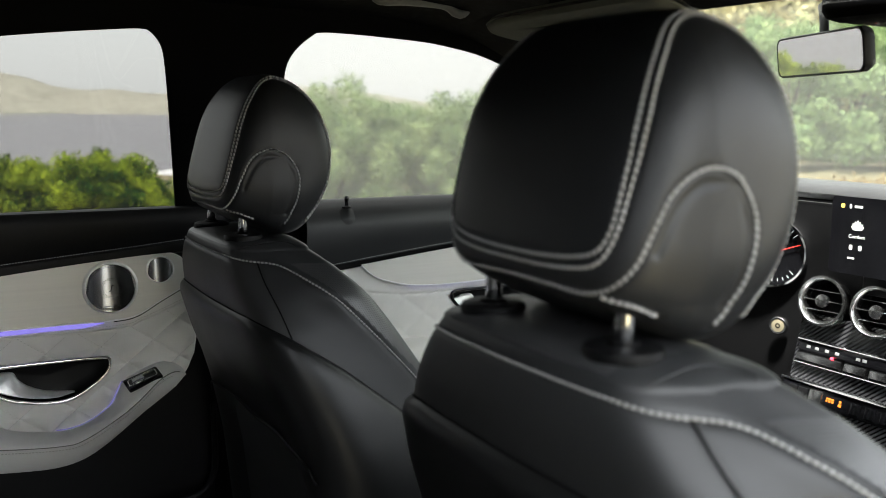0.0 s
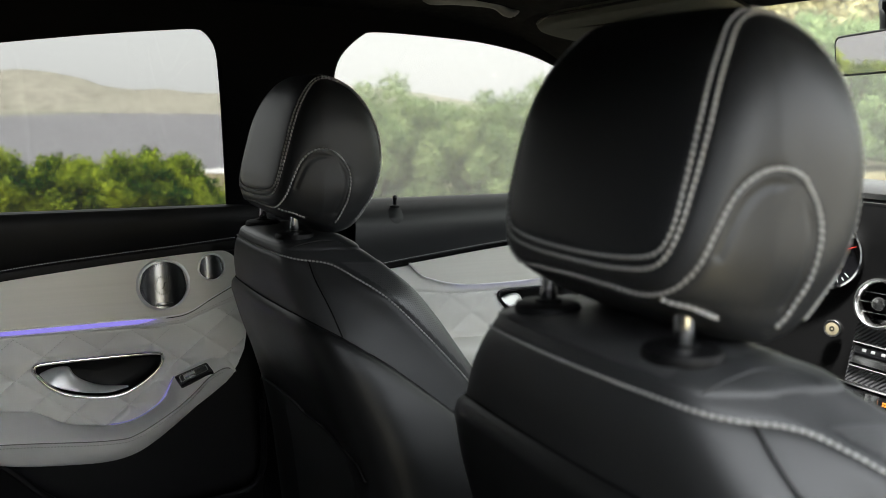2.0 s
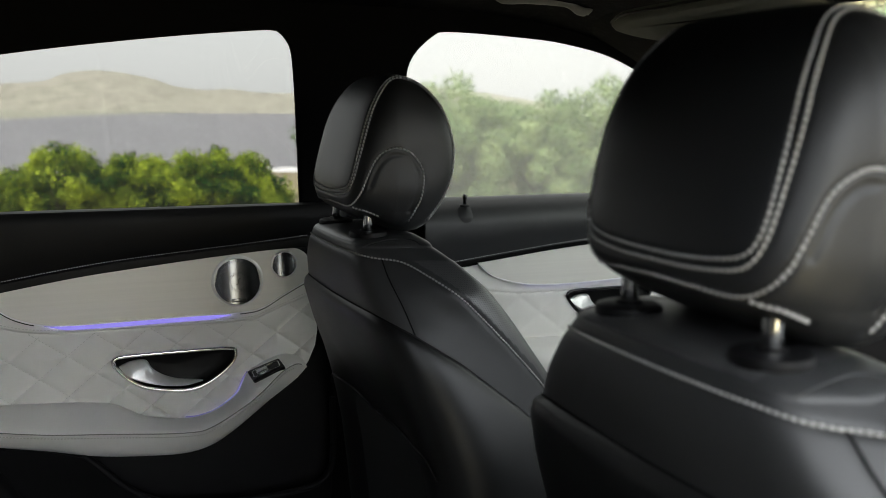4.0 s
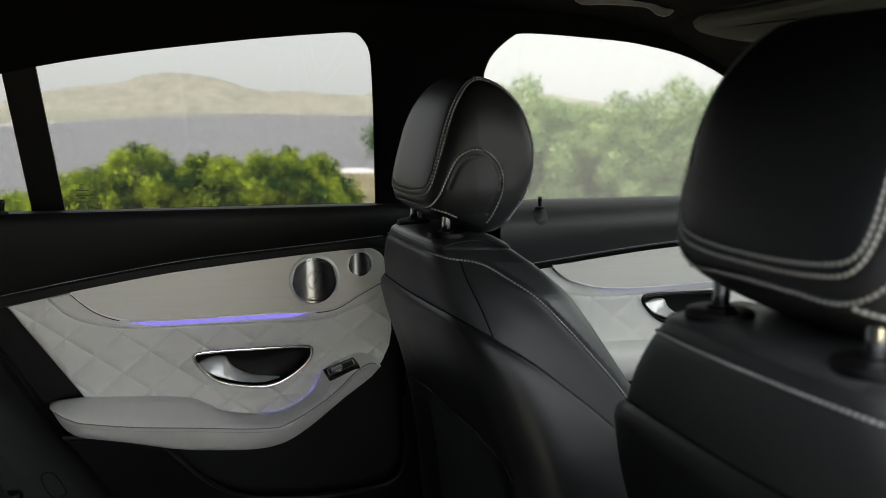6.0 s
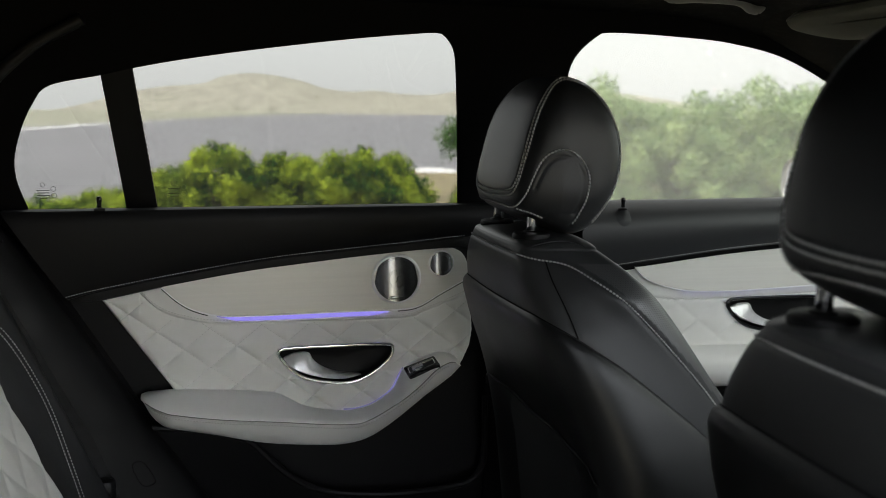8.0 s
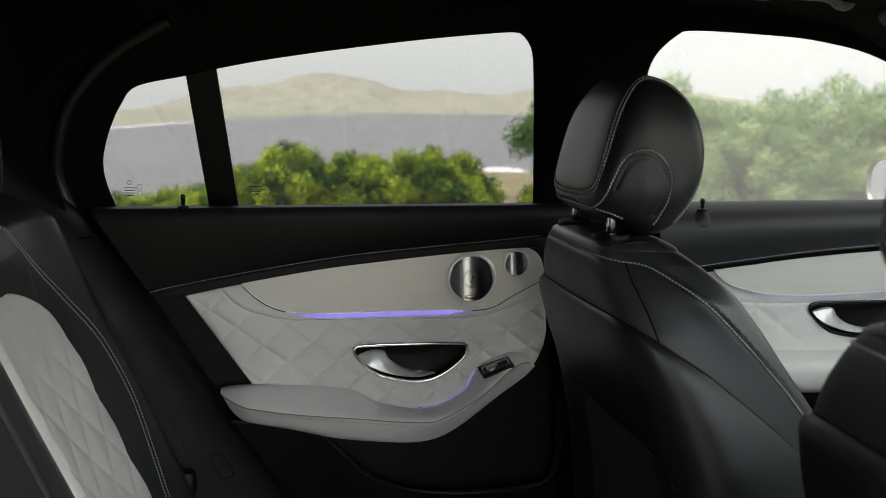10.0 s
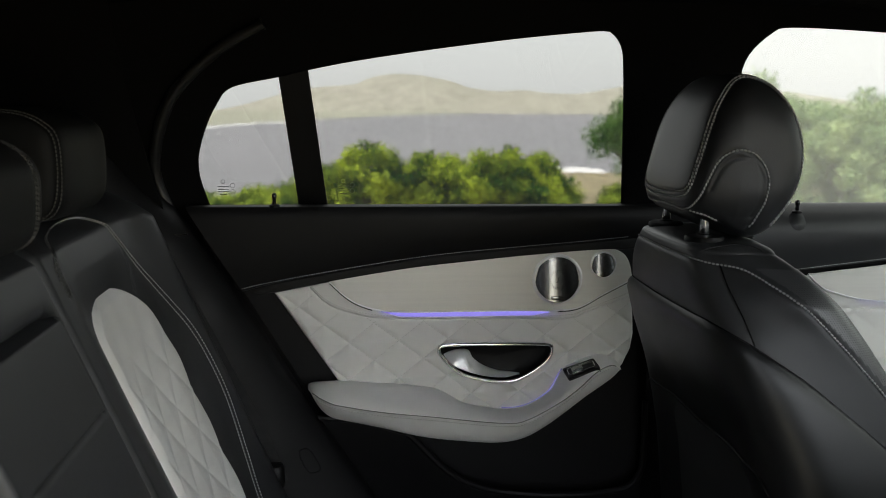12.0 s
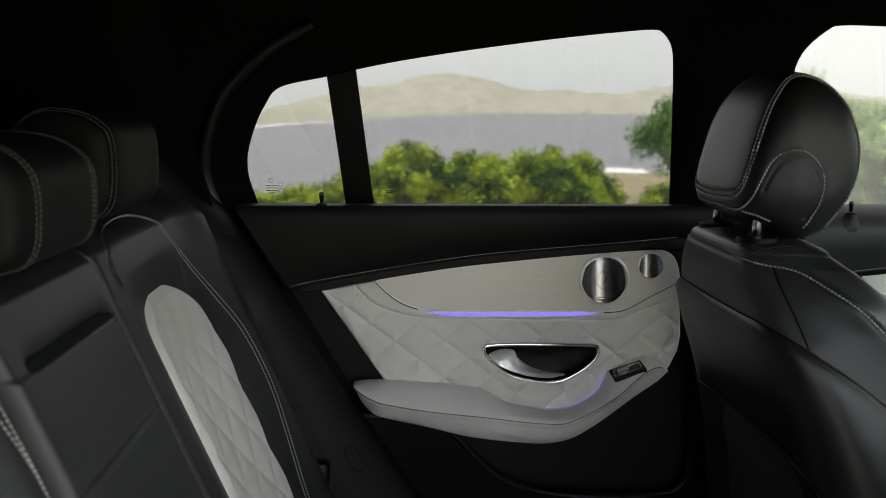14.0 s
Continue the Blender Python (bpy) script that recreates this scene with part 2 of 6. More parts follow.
class Shape:
    """Vertices, faces and UVs gathered for one mesh."""

    def __init__(self):
        self.v, self.f, self.uv, self.count = [], [], [], 0

    def add(self, verts, faces, uv=None):
        verts = np.asarray(verts, float).reshape(-1, 3)
        self.v.append(verts)
        self.uv.append(np.zeros((len(verts), 2)) if uv is None else np.asarray(uv, float).reshape(-1, 2))
        self.f += [tuple(i + self.count for i in f) for f in faces]
        self.count += len(verts)
        return self

    def grid(self, p, close_u=False, close_v=False, flip=False, uv=None):
        nu, nv = p.shape[:2]
        faces = []
        for i in range(nu if close_u else nu - 1):
            for j in range(nv if close_v else nv - 1):
                a, b, c, d = i * nv + j, (i + 1) % nu * nv + j, (i + 1) % nu * nv + (j + 1) % nv, i * nv + (j + 1) % nv
                faces.append((a, d, c, b) if flip else (a, b, c, d))
        return self.add(p, faces, uv)

    def slab(self, p, thick, n=None):
        """A sheet with thickness: p and its copy moved by thick against the normals, with a rim."""
        n = normals_of(p) if n is None else n
        q = p - n * thick
        nu, nv = p.shape[:2]
        self.grid(p)
        self.grid(q, flip=True)
        rim = [(i, 0) for i in range(nu)] + [(nu - 1, j) for j in range(1, nv)] + [(i, nv - 1) for i in range(nu - 2, -1, -1)] + [(0, j) for j in range(nv - 2, 0, -1)]
        edge = np.array([[p[a], q[a]] for a in rim])
        return self.grid(edge, close_u=True, flip=True)

    def loft(self, rings, caps=True, close_v=True):
        r = np.array(rings)
        self.grid(r, close_v=close_v)
        if caps:
            for ring, turn in ((r[0], False), (r[-1], True)):
                k = len(ring)
                self.add(np.vstack([ring, ring.mean(0)]), [((i + 1) % k, i, k) if turn else (i, (i + 1) % k, k) for i in range(k)])
        return self

    def tube(self, path, radius, sides=8, closed=False):
        path = np.asarray(path, float)
        k = len(path)
        rad = np.broadcast_to(np.asarray(radius, float), (k,))
        t = np.roll(path, -1, 0) - np.roll(path, 1, 0) if closed else np.gradient(path, axis=0)
        t /= np.maximum(np.linalg.norm(t, axis=1, keepdims=True), 1e-9)
        ref = np.array([0.31, 0.17, 0.93])
        if abs(t @ ref).max() > 0.95:
            ref = np.array([0.9, -0.3, 0.2])
        a = np.cross(t, ref)
        a /= np.linalg.norm(a, axis=1, keepdims=True)
        b = np.cross(t, a)
        ang = np.arange(sides) / sides * 2 * np.pi
        rings = path[:, None] + rad[:, None, None] * (np.cos(ang)[None, :, None] * a[:, None] + np.sin(ang)[None, :, None] * b[:, None])
        if closed:
            return self.grid(rings, close_u=True, close_v=True)
        return self.loft(rings)

    def box(self, lo, hi, bevel=0.0):
        lo, hi = np.array(lo, float), np.array(hi, float)
        c, h = (lo + hi) / 2, (hi - lo) / 2
        r = min(bevel, h.min() * 0.95)
        rings = []
        for dz, s in ((-h[2], r), (-h[2] + r * 0.3, r * 0.3), (-h[2] + r, 0), (h[2] - r, 0), (h[2] - r * 0.3, r * 0.3), (h[2], r)):
            hx, hy = h[0] - s, h[1] - s
            ring = []
            for sx, sy, a0 in ((1, 1, 0), (-1, 1, 90), (-1, -1, 180), (1, -1, 270)):
                for a in (0, 45, 90):
                    q = radians(a0 + a)
                    ring.append((c[0] + sx * (hx - r) + r * math.cos(q), c[1] + sy * (hy - r) + r * math.sin(q), c[2] + dz))
            rings.append(ring)
        return self.loft(rings)

    def lathe(self, profile, m, sides=40, caps=True):
        """profile: (radius, height) pairs turned about the local z of m."""
        ang = np.arange(sides) / sides * 2 * np.pi
        p = np.array([[(r * math.cos(a), r * math.sin(a), h) for a in ang] for r, h in profile])
        mm = np.array(m)
        return self.loft(p @ mm[:3, :3].T + mm[:3, 3], caps)

    def stitches(self, path, pitch=0.0046, radius=0.0010, fill=0.84, n=None, twist=0.0):
        path = np.asarray(path, float)
        s = np.r_[0, np.cumsum(np.linalg.norm(np.diff(path, axis=0), axis=1))]
        at = lambda q: np.array([np.interp(q, s, path[:, k]) for k in range(3)])
        verts, faces = [], []
        k = int(s[-1] / pitch)
        for i in range(k):
            a, b = at(i * pitch), at(i * pitch + pitch * fill)
            t = b - a
            t = t / max(np.linalg.norm(t), 1e-9)
            u = np.cross(t, (0.3, 0.2, 0.93))
            u /= np.linalg.norm(u)
            w = np.cross(t, u)
            sh = twist * radius
            o = len(verts)
            for q, r, off in ((0.0, 0.35, -sh), (0.2, 1.0, -sh * 0.5), (0.8, 1.0, sh * 0.5), (1.0, 0.35, sh)):
                c = a + (b - a) * q + u * off
                for g in range(5):
                    an = g * 2 * np.pi / 5
                    verts.append(c + radius * r * (math.cos(an) * u + math.sin(an) * w))
            for ring in range(3):
                for g in range(5):
                    faces.append((o + ring * 5 + g, o + ring * 5 + (g + 1) % 5, o + ring * 5 + 5 + (g + 1) % 5, o + ring * 5 + 5 + g))
            faces += [tuple(o + 4 - g for g in range(5)), tuple(o + 15 + g for g in range(5))]
        return self.add(verts, faces) if verts else self

    def mesh(self, name, smooth=True):
        me = bpy.data.meshes.new(name)
        v = np.vstack(self.v)
        me.from_pydata(v.tolist(), [], self.f)
        uv = np.vstack(self.uv)
        if uv.any():
            layer = me.uv_layers.new(name="UVMap")
            idx = np.zeros(len(me.loops), dtype=np.int32)
            me.loops.foreach_get("vertex_index", idx)
            layer.data.foreach_set("uv", uv[idx].ravel())
        bm = bmesh.new()
        bm.from_mesh(me)
        bmesh.ops.remove_doubles(bm, verts=bm.verts, dist=1e-5)
        bmesh.ops.recalc_face_normals(bm, faces=bm.faces)
        bm.to_mesh(me)
        bm.free()
        if smooth:
            me.shade_smooth()
            me.set_sharp_from_angle(angle=radians(42))
        return me


def part(name, shape, mat, parent=None, label=""):
    me = shape.mesh(name) if isinstance(shape, Shape) else shape
    me.materials.append(mat)
    ob = new(name, me)
    if parent is not None:
        ob.parent = parent
    return tagged(ob, label, kind="stuff" if "stitching" in name or name == "perforation" else "")


def thing(name, label, category, group="", kind=""):
    return tagged(new(name), label, category, group, kind)


def single(name, shape, mat, label, category, group="", kind=""):
    return tagged(part(name, shape, mat), label, category, group, kind)


def snap(path, p, n, lift=0.0006):
    """Lays a line on a surface given by its points and normals."""
    pp, nn = p.reshape(-1, 3), n.reshape(-1, 3)
    out = []
    for q in path:
        i = ((pp - q) ** 2).sum(1).argmin()
        out.append(q - nn[i] * ((q - pp[i]) @ nn[i]) + nn[i] * lift)
    return np.array(out)


def groove(p, n, paths, depth, width):
    """Presses a soft groove along lines into a surface."""
    d = np.full(p.shape[:2], 9.0)
    for path in paths:
        for q in path[::2]:
            d = np.minimum(d, ((p - q) ** 2).sum(2))
    return p - n * (depth * np.exp(-d / width ** 2))[..., None]


def prism(outline, y0, y1, bevel=0.0):
    """A plate with an (x, z) outline between two y planes, with eased edges."""
    o = np.array(outline, float)
    c = o.mean(0)
    area = 0.5 * np.sum(o[:, 0] * np.roll(o[:, 1], -1) - np.roll(o[:, 0], -1) * o[:, 1])
    t = np.roll(o, -1, 0) - np.roll(o, 1, 0)
    t /= np.linalg.norm(t, axis=1, keepdims=True)
    inward = np.stack([-t[:, 1], t[:, 0]], 1) * np.sign(area)
    rings = []
    sgn = 1 if y1 > y0 else -1
    for y, s in ((y0, bevel + 0.0012), (y0, bevel + 0.0006), (y0, bevel), (y0 + sgn * bevel * 0.3, bevel * 0.3), (y0 + sgn * bevel, 0), (y1, 0)):
        q = o + inward * s
        rings.append(np.stack([q[:, 0], np.full(len(q), y), q[:, 1]], 1))
    return Shape().loft(rings)


# ---- land, sea and distance ----
def land_height(x, y):
    far = np.hypot(x, y)
    slope = np.clip((y - 6) / 20, 0, 1) ** 1.3 * -1.9
    brow = 31 + 18 * np.clip((x - 3) / 5, 0, 1)
    slope = slope - np.clip((y - brow) / 60, 0, 1) * 16
    return 0.17 + slope + 0.12 * np.sin(x * 0.31 + 1) * np.cos(y * 0.27) * np.clip((far - 4) / 10, 0, 1)


GRASS = material("dry_grass", (0.215, 0.185, 0.115), 0.95, spec=0.1, vary=0.35, scale=0.7, bump=1.0, bump_scale=12)
WATER = material("sea_water", (0.15, 0.147, 0.16), 0.5, spec=0.25, vary=0.22, scale=0.05, bump=0.3, bump_scale=0.25, stretch=(0.35, 1, 1))
HILL = material("far_hills", (0.30, 0.29, 0.245), 1.0, spec=0.0, vary=0.30, scale=0.02, bump=0.0)
SHORE = material("far_shore", (0.275, 0.275, 0.225), 1.0, spec=0.0, vary=0.25, scale=0.02, bump=0.0)
FOAM = material("foam", (0.62, 0.62, 0.62), 0.8, vary=0.1)
HILL.node_tree.nodes["Noise Texture"].inputs["Detail"].default_value = 9

radii = np.r_[0, np.geomspace(1.5, 4500, 70)]
angles = np.linspace(0, 2 * np.pi, 145)[:-1]
rr, aa = np.meshgrid(radii, angles, indexing="ij")
gx, gy = rr * np.sin(aa), rr * np.cos(aa)
ground = np.stack([gx, gy, land_height(gx, gy)], 2)
single("ground", Shape().grid(ground, close_v=True), GRASS, "dry yellow grass falling away to the shore", "ground", kind="structure")
sx, sy = np.meshgrid(np.linspace(-4500, 4500, 40), np.geomspace(60, 4900, 40), indexing="ij")
single("water", Shape().grid(np.stack([sx, sy, np.full_like(sx, -12.0)], 2)), WATER, "choppy grey-violet sea", "sea", kind="structure")


caps = Shape()
wr = np.random.default_rng(8)
for k in range(170):
    d = 350 * 8 ** wr.uniform()
    a = wr.uniform(-0.3, 0.5)
    cx, cy, r = d * math.sin(a), d * math.cos(a), d * wr.uniform(0.0005, 0.0015)
    caps.loft([[(cx + r * f * math.cos(b) * (1 + 0.3 * math.sin(3 * b + k)), cy + r * f * 1.2 * math.sin(b), -12.0 + h) for b in np.linspace(0, 2 * math.pi, 9, endpoint=False)] for f, h in ((1.0, -0.05), (0.7, 0.25 + d * 0.0002), (0.2, 0.3 + d * 0.0003))])
surf = [(radians(wr.uniform(-11, -2)), 0) for _ in range(60)] + [(radians(wr.uniform(12.4, 15.2)), 1) for _ in range(34)]
for k, (a, near) in enumerate(surf):
    d = 205 + wr.uniform(-9, 6) if near else float(np.interp(math.degrees(a), [-14, -9, -3.6, 0], [560, 668, 1023, 1500])) - wr.uniform(4, 16)
    cx, cy, r = d * math.sin(a), d * math.cos(a), (wr.uniform(0.5, 1.6) if near else wr.uniform(1.0, 3.2))
    caps.loft([[(cx + 1.6 * r * f * math.cos(b), cy + r * f * math.sin(b), -12.0 + h) for b in np.linspace(0, 2 * math.pi, 9, endpoint=False)] for f, h in ((1.0, -0.05), (0.7, 0.5), (0.2, 0.7))])
single("whitecaps", caps, FOAM, "small white wave crests on the sea", "waves", kind="stuff")


def ridge(name, crest, y, depth, foot=-12.5):
    xs = np.linspace(crest[0][0], crest[-1][0], 260)
    top = curve_at(crest, xs)
    rows = []
    for k, f in enumerate(np.linspace(0, 1, 26)):
        z = foot + (top - foot) * (1 - (1 - f) ** 1.5)
        rough = np.array([noise.fractal(Vector((x * 0.012, f * 5.0, y * 0.001)), 0.9, 2.1, 6) for x in xs])
        rows.append(np.stack([xs, y + depth * f + rough * depth * 0.08, z + rough * (top - foot) * 0.075 * math.sin(math.pi * min(f + 0.15, 1))], 1))
    return Shape().grid(np.array(rows))


single("backdrop_island", ridge("island", [(-800, -20), (-690, -14), (-510, 31), (-342, 80), (-174, 111), (-5, 126), (80, 160), (220, 180), (362, 168), (475, 146), (590, 111), (729, 99), (845, 105), (978, 91), (1134, 89), (1267, 110), (1380, 130), (1600, 150), (2300, 100), (2900, -10)], 3900, 700), HILL,
       "pale dry rocky island across the bay", "hill", kind="structure")
bear = np.radians(np.linspace(-40, 7.5, 120))
near_shore = np.interp(np.degrees(bear), [-40, -14, -9, -3.6, 0, 3.5, 7.5], [420, 560, 668, 1023, 1500, 2500, 3950])
plain = []
for k, f in enumerate(np.linspace(0, 1, 22)):
    d = near_shore + f * np.maximum(3900 - near_shore, 60)
    rough = np.array([noise.fractal(Vector((math.sin(q) * e * 0.01, math.cos(q) * e * 0.01, 3.0)), 0.9, 2.1, 5) for q, e in zip(bear, d)])
    plain.append(np.stack([d * np.sin(bear), d * np.cos(bear), -12.4 + 7.0 * f ** 0.7 + rough * 1.2 * math.sin(math.pi * f)], 1))
single("backdrop_headland", Shape().grid(np.array(plain)), SHORE, "low pale green headland along the far shore", "hill", kind="structure")

rng = np.random.default_rng(5)


def leaves(count, clumps, size, clump_r, flat=0.75):
    """Leaf blades gathered in clumps; returns the shape."""
    sh = Shape()
    verts, faces = [], []
    c = clumps[rng.integers(0, len(clumps), count)]
    d = rng.normal(size=(count, 3))
    d /= np.linalg.norm(d, axis=1, keepdims=True)
    pos = c + d * (clump_r * rng.uniform(0.45, 1.0, (count, 1)) ** 0.6) * np.array([1, 1, flat]) + rng.normal(size=(count, 3)) * size * 1.3
    a = rng.normal(size=(count, 3))
    a /= np.linalg.norm(a, axis=1, keepdims=True)
    b = np.cross(a, d)
    b /= np.maximum(np.linalg.norm(b, axis=1, keepdims=True), 1e-6)
    s = size * rng.uniform(0.6, 1.4, (count, 1))
    quad = np.stack([pos - a * s, pos + b * s * 0.5 + d * s * 0.12, pos + a * s, pos - b * s * 0.5 + d * s * 0.12], 1)
    base = np.arange(count)[:, None] * 4
    return sh.add(quad.reshape(-1, 3), [tuple(r) for r in (base + np.arange(4)).tolist()])


def leafy_mesh(shape, name, mat):
    me = bpy.data.meshes.new(name)
    me.from_pydata(np.vstack(shape.v).tolist(), [], shape.f)
    return me


def plant(name, label, category, group, height, spread, mat, count, size, seed, trunk=True, low=0.12):
    global rng
    rng = np.random.default_rng(seed)
    root = thing(name, label, category, group)
    tips, wood = [], Shape()
    for k in range(7):
        a = k * 2.4 + rng.uniform(-0.4, 0.4)
        r = spread * rng.uniform(0.35, 0.7)
        tip = np.array([r * math.cos(a), r * math.sin(a), height * rng.uniform(0.5, 0.86)])
        path = spline([(0, 0, -0.3), (tip[0] * 0.15, tip[1] * 0.15, height * 0.22), tip * 0.6 + (0, 0, 0.05), tip], 12)
        wood.tube(path, np.linspace(height * 0.022, height * 0.005, 12), 6)
        tips.append(tip)
    n = 130 if height < 3 else 60
    u = rng.uniform(0, 2 * np.pi, n)
    v = rng.uniform(low, 1.0, n)
    rad = spread * np.sqrt(np.clip(1 - ((v - 0.42) / 0.62) ** 2, 0.05, 1)) * rng.uniform(0.55, 1.02, n)
    cl = np.stack([rad * np.cos(u), rad * np.sin(u), v * height * rng.uniform(0.8, 1.03, n)], 1)
    cl = np.vstack([cl, tips])
    part("trunk", wood, BARK, root)
    part("crown", leafy_mesh(leaves(count, cl, size, spread * (0.17 if height < 3 else 0.26)), "crown", mat), mat, root)
    return root


def place(base, x, y, turn=0.0, sink=0.1):
    return pose(x, y, float(land_height(np.array(x), np.array(y))) - sink, 0, 0, turn)


def by_angle(deg, dist):
    """A place by its bearing from the car's seats (degrees from straight left towards the bonnet) and distance."""
    return -0.45 + dist * math.sin(radians(deg)), -0.86 + dist * math.cos(radians(deg))


shrub_kinds = [plant("shrub", "round green shrub with sunlit yellow painted in patches", "shrub", "shrubs by the car", 2.0, 1.25, SHRUB_LEAF, 19000, 0.050, 11),
               plant("shrub", "round green shrub with sunlit yellow painted in patches", "shrub", "shrubs by the car", 1.9, 1.5, SHRUB_LEAF, 20000, 0.050, 12)]
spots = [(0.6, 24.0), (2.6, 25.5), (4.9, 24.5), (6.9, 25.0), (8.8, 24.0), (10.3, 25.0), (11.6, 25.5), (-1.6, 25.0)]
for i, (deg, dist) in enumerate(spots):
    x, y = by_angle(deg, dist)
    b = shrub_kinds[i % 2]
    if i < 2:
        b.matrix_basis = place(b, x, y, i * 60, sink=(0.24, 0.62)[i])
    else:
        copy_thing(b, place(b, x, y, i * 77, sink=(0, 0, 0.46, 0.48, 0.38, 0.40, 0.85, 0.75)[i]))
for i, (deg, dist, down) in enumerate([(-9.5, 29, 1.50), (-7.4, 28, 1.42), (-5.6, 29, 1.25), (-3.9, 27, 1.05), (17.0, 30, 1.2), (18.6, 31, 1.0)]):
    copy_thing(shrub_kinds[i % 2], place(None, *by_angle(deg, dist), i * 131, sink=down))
beach_tree = plant("tree", "round dark green tree above the beach", "tree", "trees beyond the car", 3.5, 1.75, SHORE_LEAF, 15000, 0.055, 27, low=0.46)
beach_tree.matrix_basis = place(None, *by_angle(17.7, 31), 40, sink=0.0)
tree_kinds = [plant("tree", "green broadleaf tree with haze put into its leaf colour", "tree", "trees beyond the car", 4.2, 2.0, HAZED_LEAF, 26000, 0.054, 21),
              plant("tree", "green broadleaf tree with haze put into its leaf colour", "tree", "trees beyond the car", 4.0, 1.7, HAZED_LEAF, 24000, 0.052, 22),
              plant("tree", "green broadleaf tree with haze put into its leaf colour", "tree", "trees beyond the car", 4.5, 2.2, HAZED_LEAF, 28000, 0.054, 23)]
tall = plant("tree", "broadleaf tree beyond a dry field, haze put into its leaf colour", "tree", "trees beyond the car", 9.6, 4.0, HAZED_LEAF, 15000, 0.14, 31)
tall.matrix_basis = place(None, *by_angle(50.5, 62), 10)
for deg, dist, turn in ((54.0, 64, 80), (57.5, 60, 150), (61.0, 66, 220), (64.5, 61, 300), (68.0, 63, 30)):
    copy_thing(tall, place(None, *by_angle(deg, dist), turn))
# Added tall trees whose pale leaf colour imitates yellowish sky above the windscreen view.
pale = plant("tree", "tall pale yellow tree added to stand in for yellowish sky", "tree", "trees beyond the car", 17.0, 7.0, SKY_LEAF, 12000, 0.34, 33)
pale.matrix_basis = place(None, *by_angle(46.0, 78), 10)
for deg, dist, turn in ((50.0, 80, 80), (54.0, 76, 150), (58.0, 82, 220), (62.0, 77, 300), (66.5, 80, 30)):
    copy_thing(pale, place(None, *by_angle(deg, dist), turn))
scrub_at = np.array([(*by_angle(rng.uniform(40, 68), d), 0.0) for d in rng.uniform(20, 42, 260)])
scrub_at[:, 2] = land_height(scrub_at[:, 0], scrub_at[:, 1]) + rng.uniform(0.02, 0.22, 260)
scrub = leaves(9000, scrub_at, 0.07, 0.32, 0.6)
single("dry_scrub", leafy_mesh(scrub, "dry_scrub", SCRUB_LEAF), SCRUB_LEAF, "low tan scrub and dry grass ahead of the car", "scrub", kind="stuff")
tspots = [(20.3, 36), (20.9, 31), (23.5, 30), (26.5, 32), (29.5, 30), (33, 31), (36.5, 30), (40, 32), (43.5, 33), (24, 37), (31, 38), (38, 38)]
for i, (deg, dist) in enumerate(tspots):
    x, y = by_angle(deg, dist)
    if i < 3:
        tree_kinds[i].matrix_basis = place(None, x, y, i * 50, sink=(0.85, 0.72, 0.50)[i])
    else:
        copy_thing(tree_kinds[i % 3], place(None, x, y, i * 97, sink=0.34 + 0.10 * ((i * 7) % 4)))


# ---- car shell ----
def side_y(z):
    """Inner face of the glazed side, leaning inwards to the roof."""
    return 0.742 - 0.35 * (np.asarray(z) - 1.265)


def around(outline, centre, angs):
    """Points where rays from the centre meet a closed (x, z) outline."""
    o = np.array(outline, float) - centre
    th = np.unwrap(np.r_[np.arctan2(o[:, 1], o[:, 0]), np.arctan2(o[0, 1], o[0, 0])])
    if th[-1] < th[0]:
        o, th = o[::-1], np.unwrap(np.arctan2(o[::-1, 1], o[::-1, 0]))
        th = np.r_[th, th[0] + 2 * np.pi]
    q = np.vstack([o, o[:1]])
    out = []
    for a in angs:
        d = np.array([math.cos(a), math.sin(a)])
        best = None
        for i in range(len(q) - 1):
            e = q[i + 1] - q[i]
            det = d[0] * -e[1] + e[0] * d[1]
            if abs(det) < 1e-12:
                continue
            t = (q[i][0] * -e[1] + e[0] * q[i][1]) / det
            s = (d[0] * q[i][1] - d[1] * q[i][0]) / det
            if t > 0 and -1e-6 <= s <= 1 + 1e-6:
                best = t if best is None else max(best, t)
        out.append(np.array(centre) + d * best)
    return np.array(out)


def opening_wall(inner, outer, centre, side=1, thick=0.05, lip=0.005):
    pts = np.vstack([np.array(inner), np.array(outer)]) - centre
    angs = np.unique(np.round(np.r_[np.arctan2(pts[:, 1], pts[:, 0]), np.linspace(-np.pi, np.pi, 60, endpoint=False)], 5))
    i, o = around(inner, centre, angs), around(outer, centre, angs)
    rings = []
    span = np.linalg.norm(o - i, axis=1, keepdims=True)
    for d, back in ((0.035, thick), (0, lip), (0.002, 0.002), (0.007, 0), (9, 0), (9, thick), (0.035, thick)):
        q = i + (o - i) * np.clip(d / span, 0, 1)
        rings.append(np.stack([q[:, 0], side * (side_y(q[:, 1]) + back), q[:, 1]], 1))
    return Shape().grid(np.array(rings), close_v=True)


top_line = [(-0.679, 1.461), (-0.604, 1.478), (-0.558, 1.489), (-0.489, 1.503), (-0.398, 1.518), (-0.307, 1.531), (-0.215, 1.543), (-0.122, 1.553), (-0.065, 1.557)]
rear_open = [(-0.73, 1.262), (-0.74, 1.30), (-0.743, 1.325), (-0.74, 1.353), (-0.725, 1.396), (-0.705, 1.433)] + top_line + [(-0.049, 1.548), (-0.036, 1.53), (-0.029, 1.498), (-0.019, 1.424), (0.0, 1.262)]
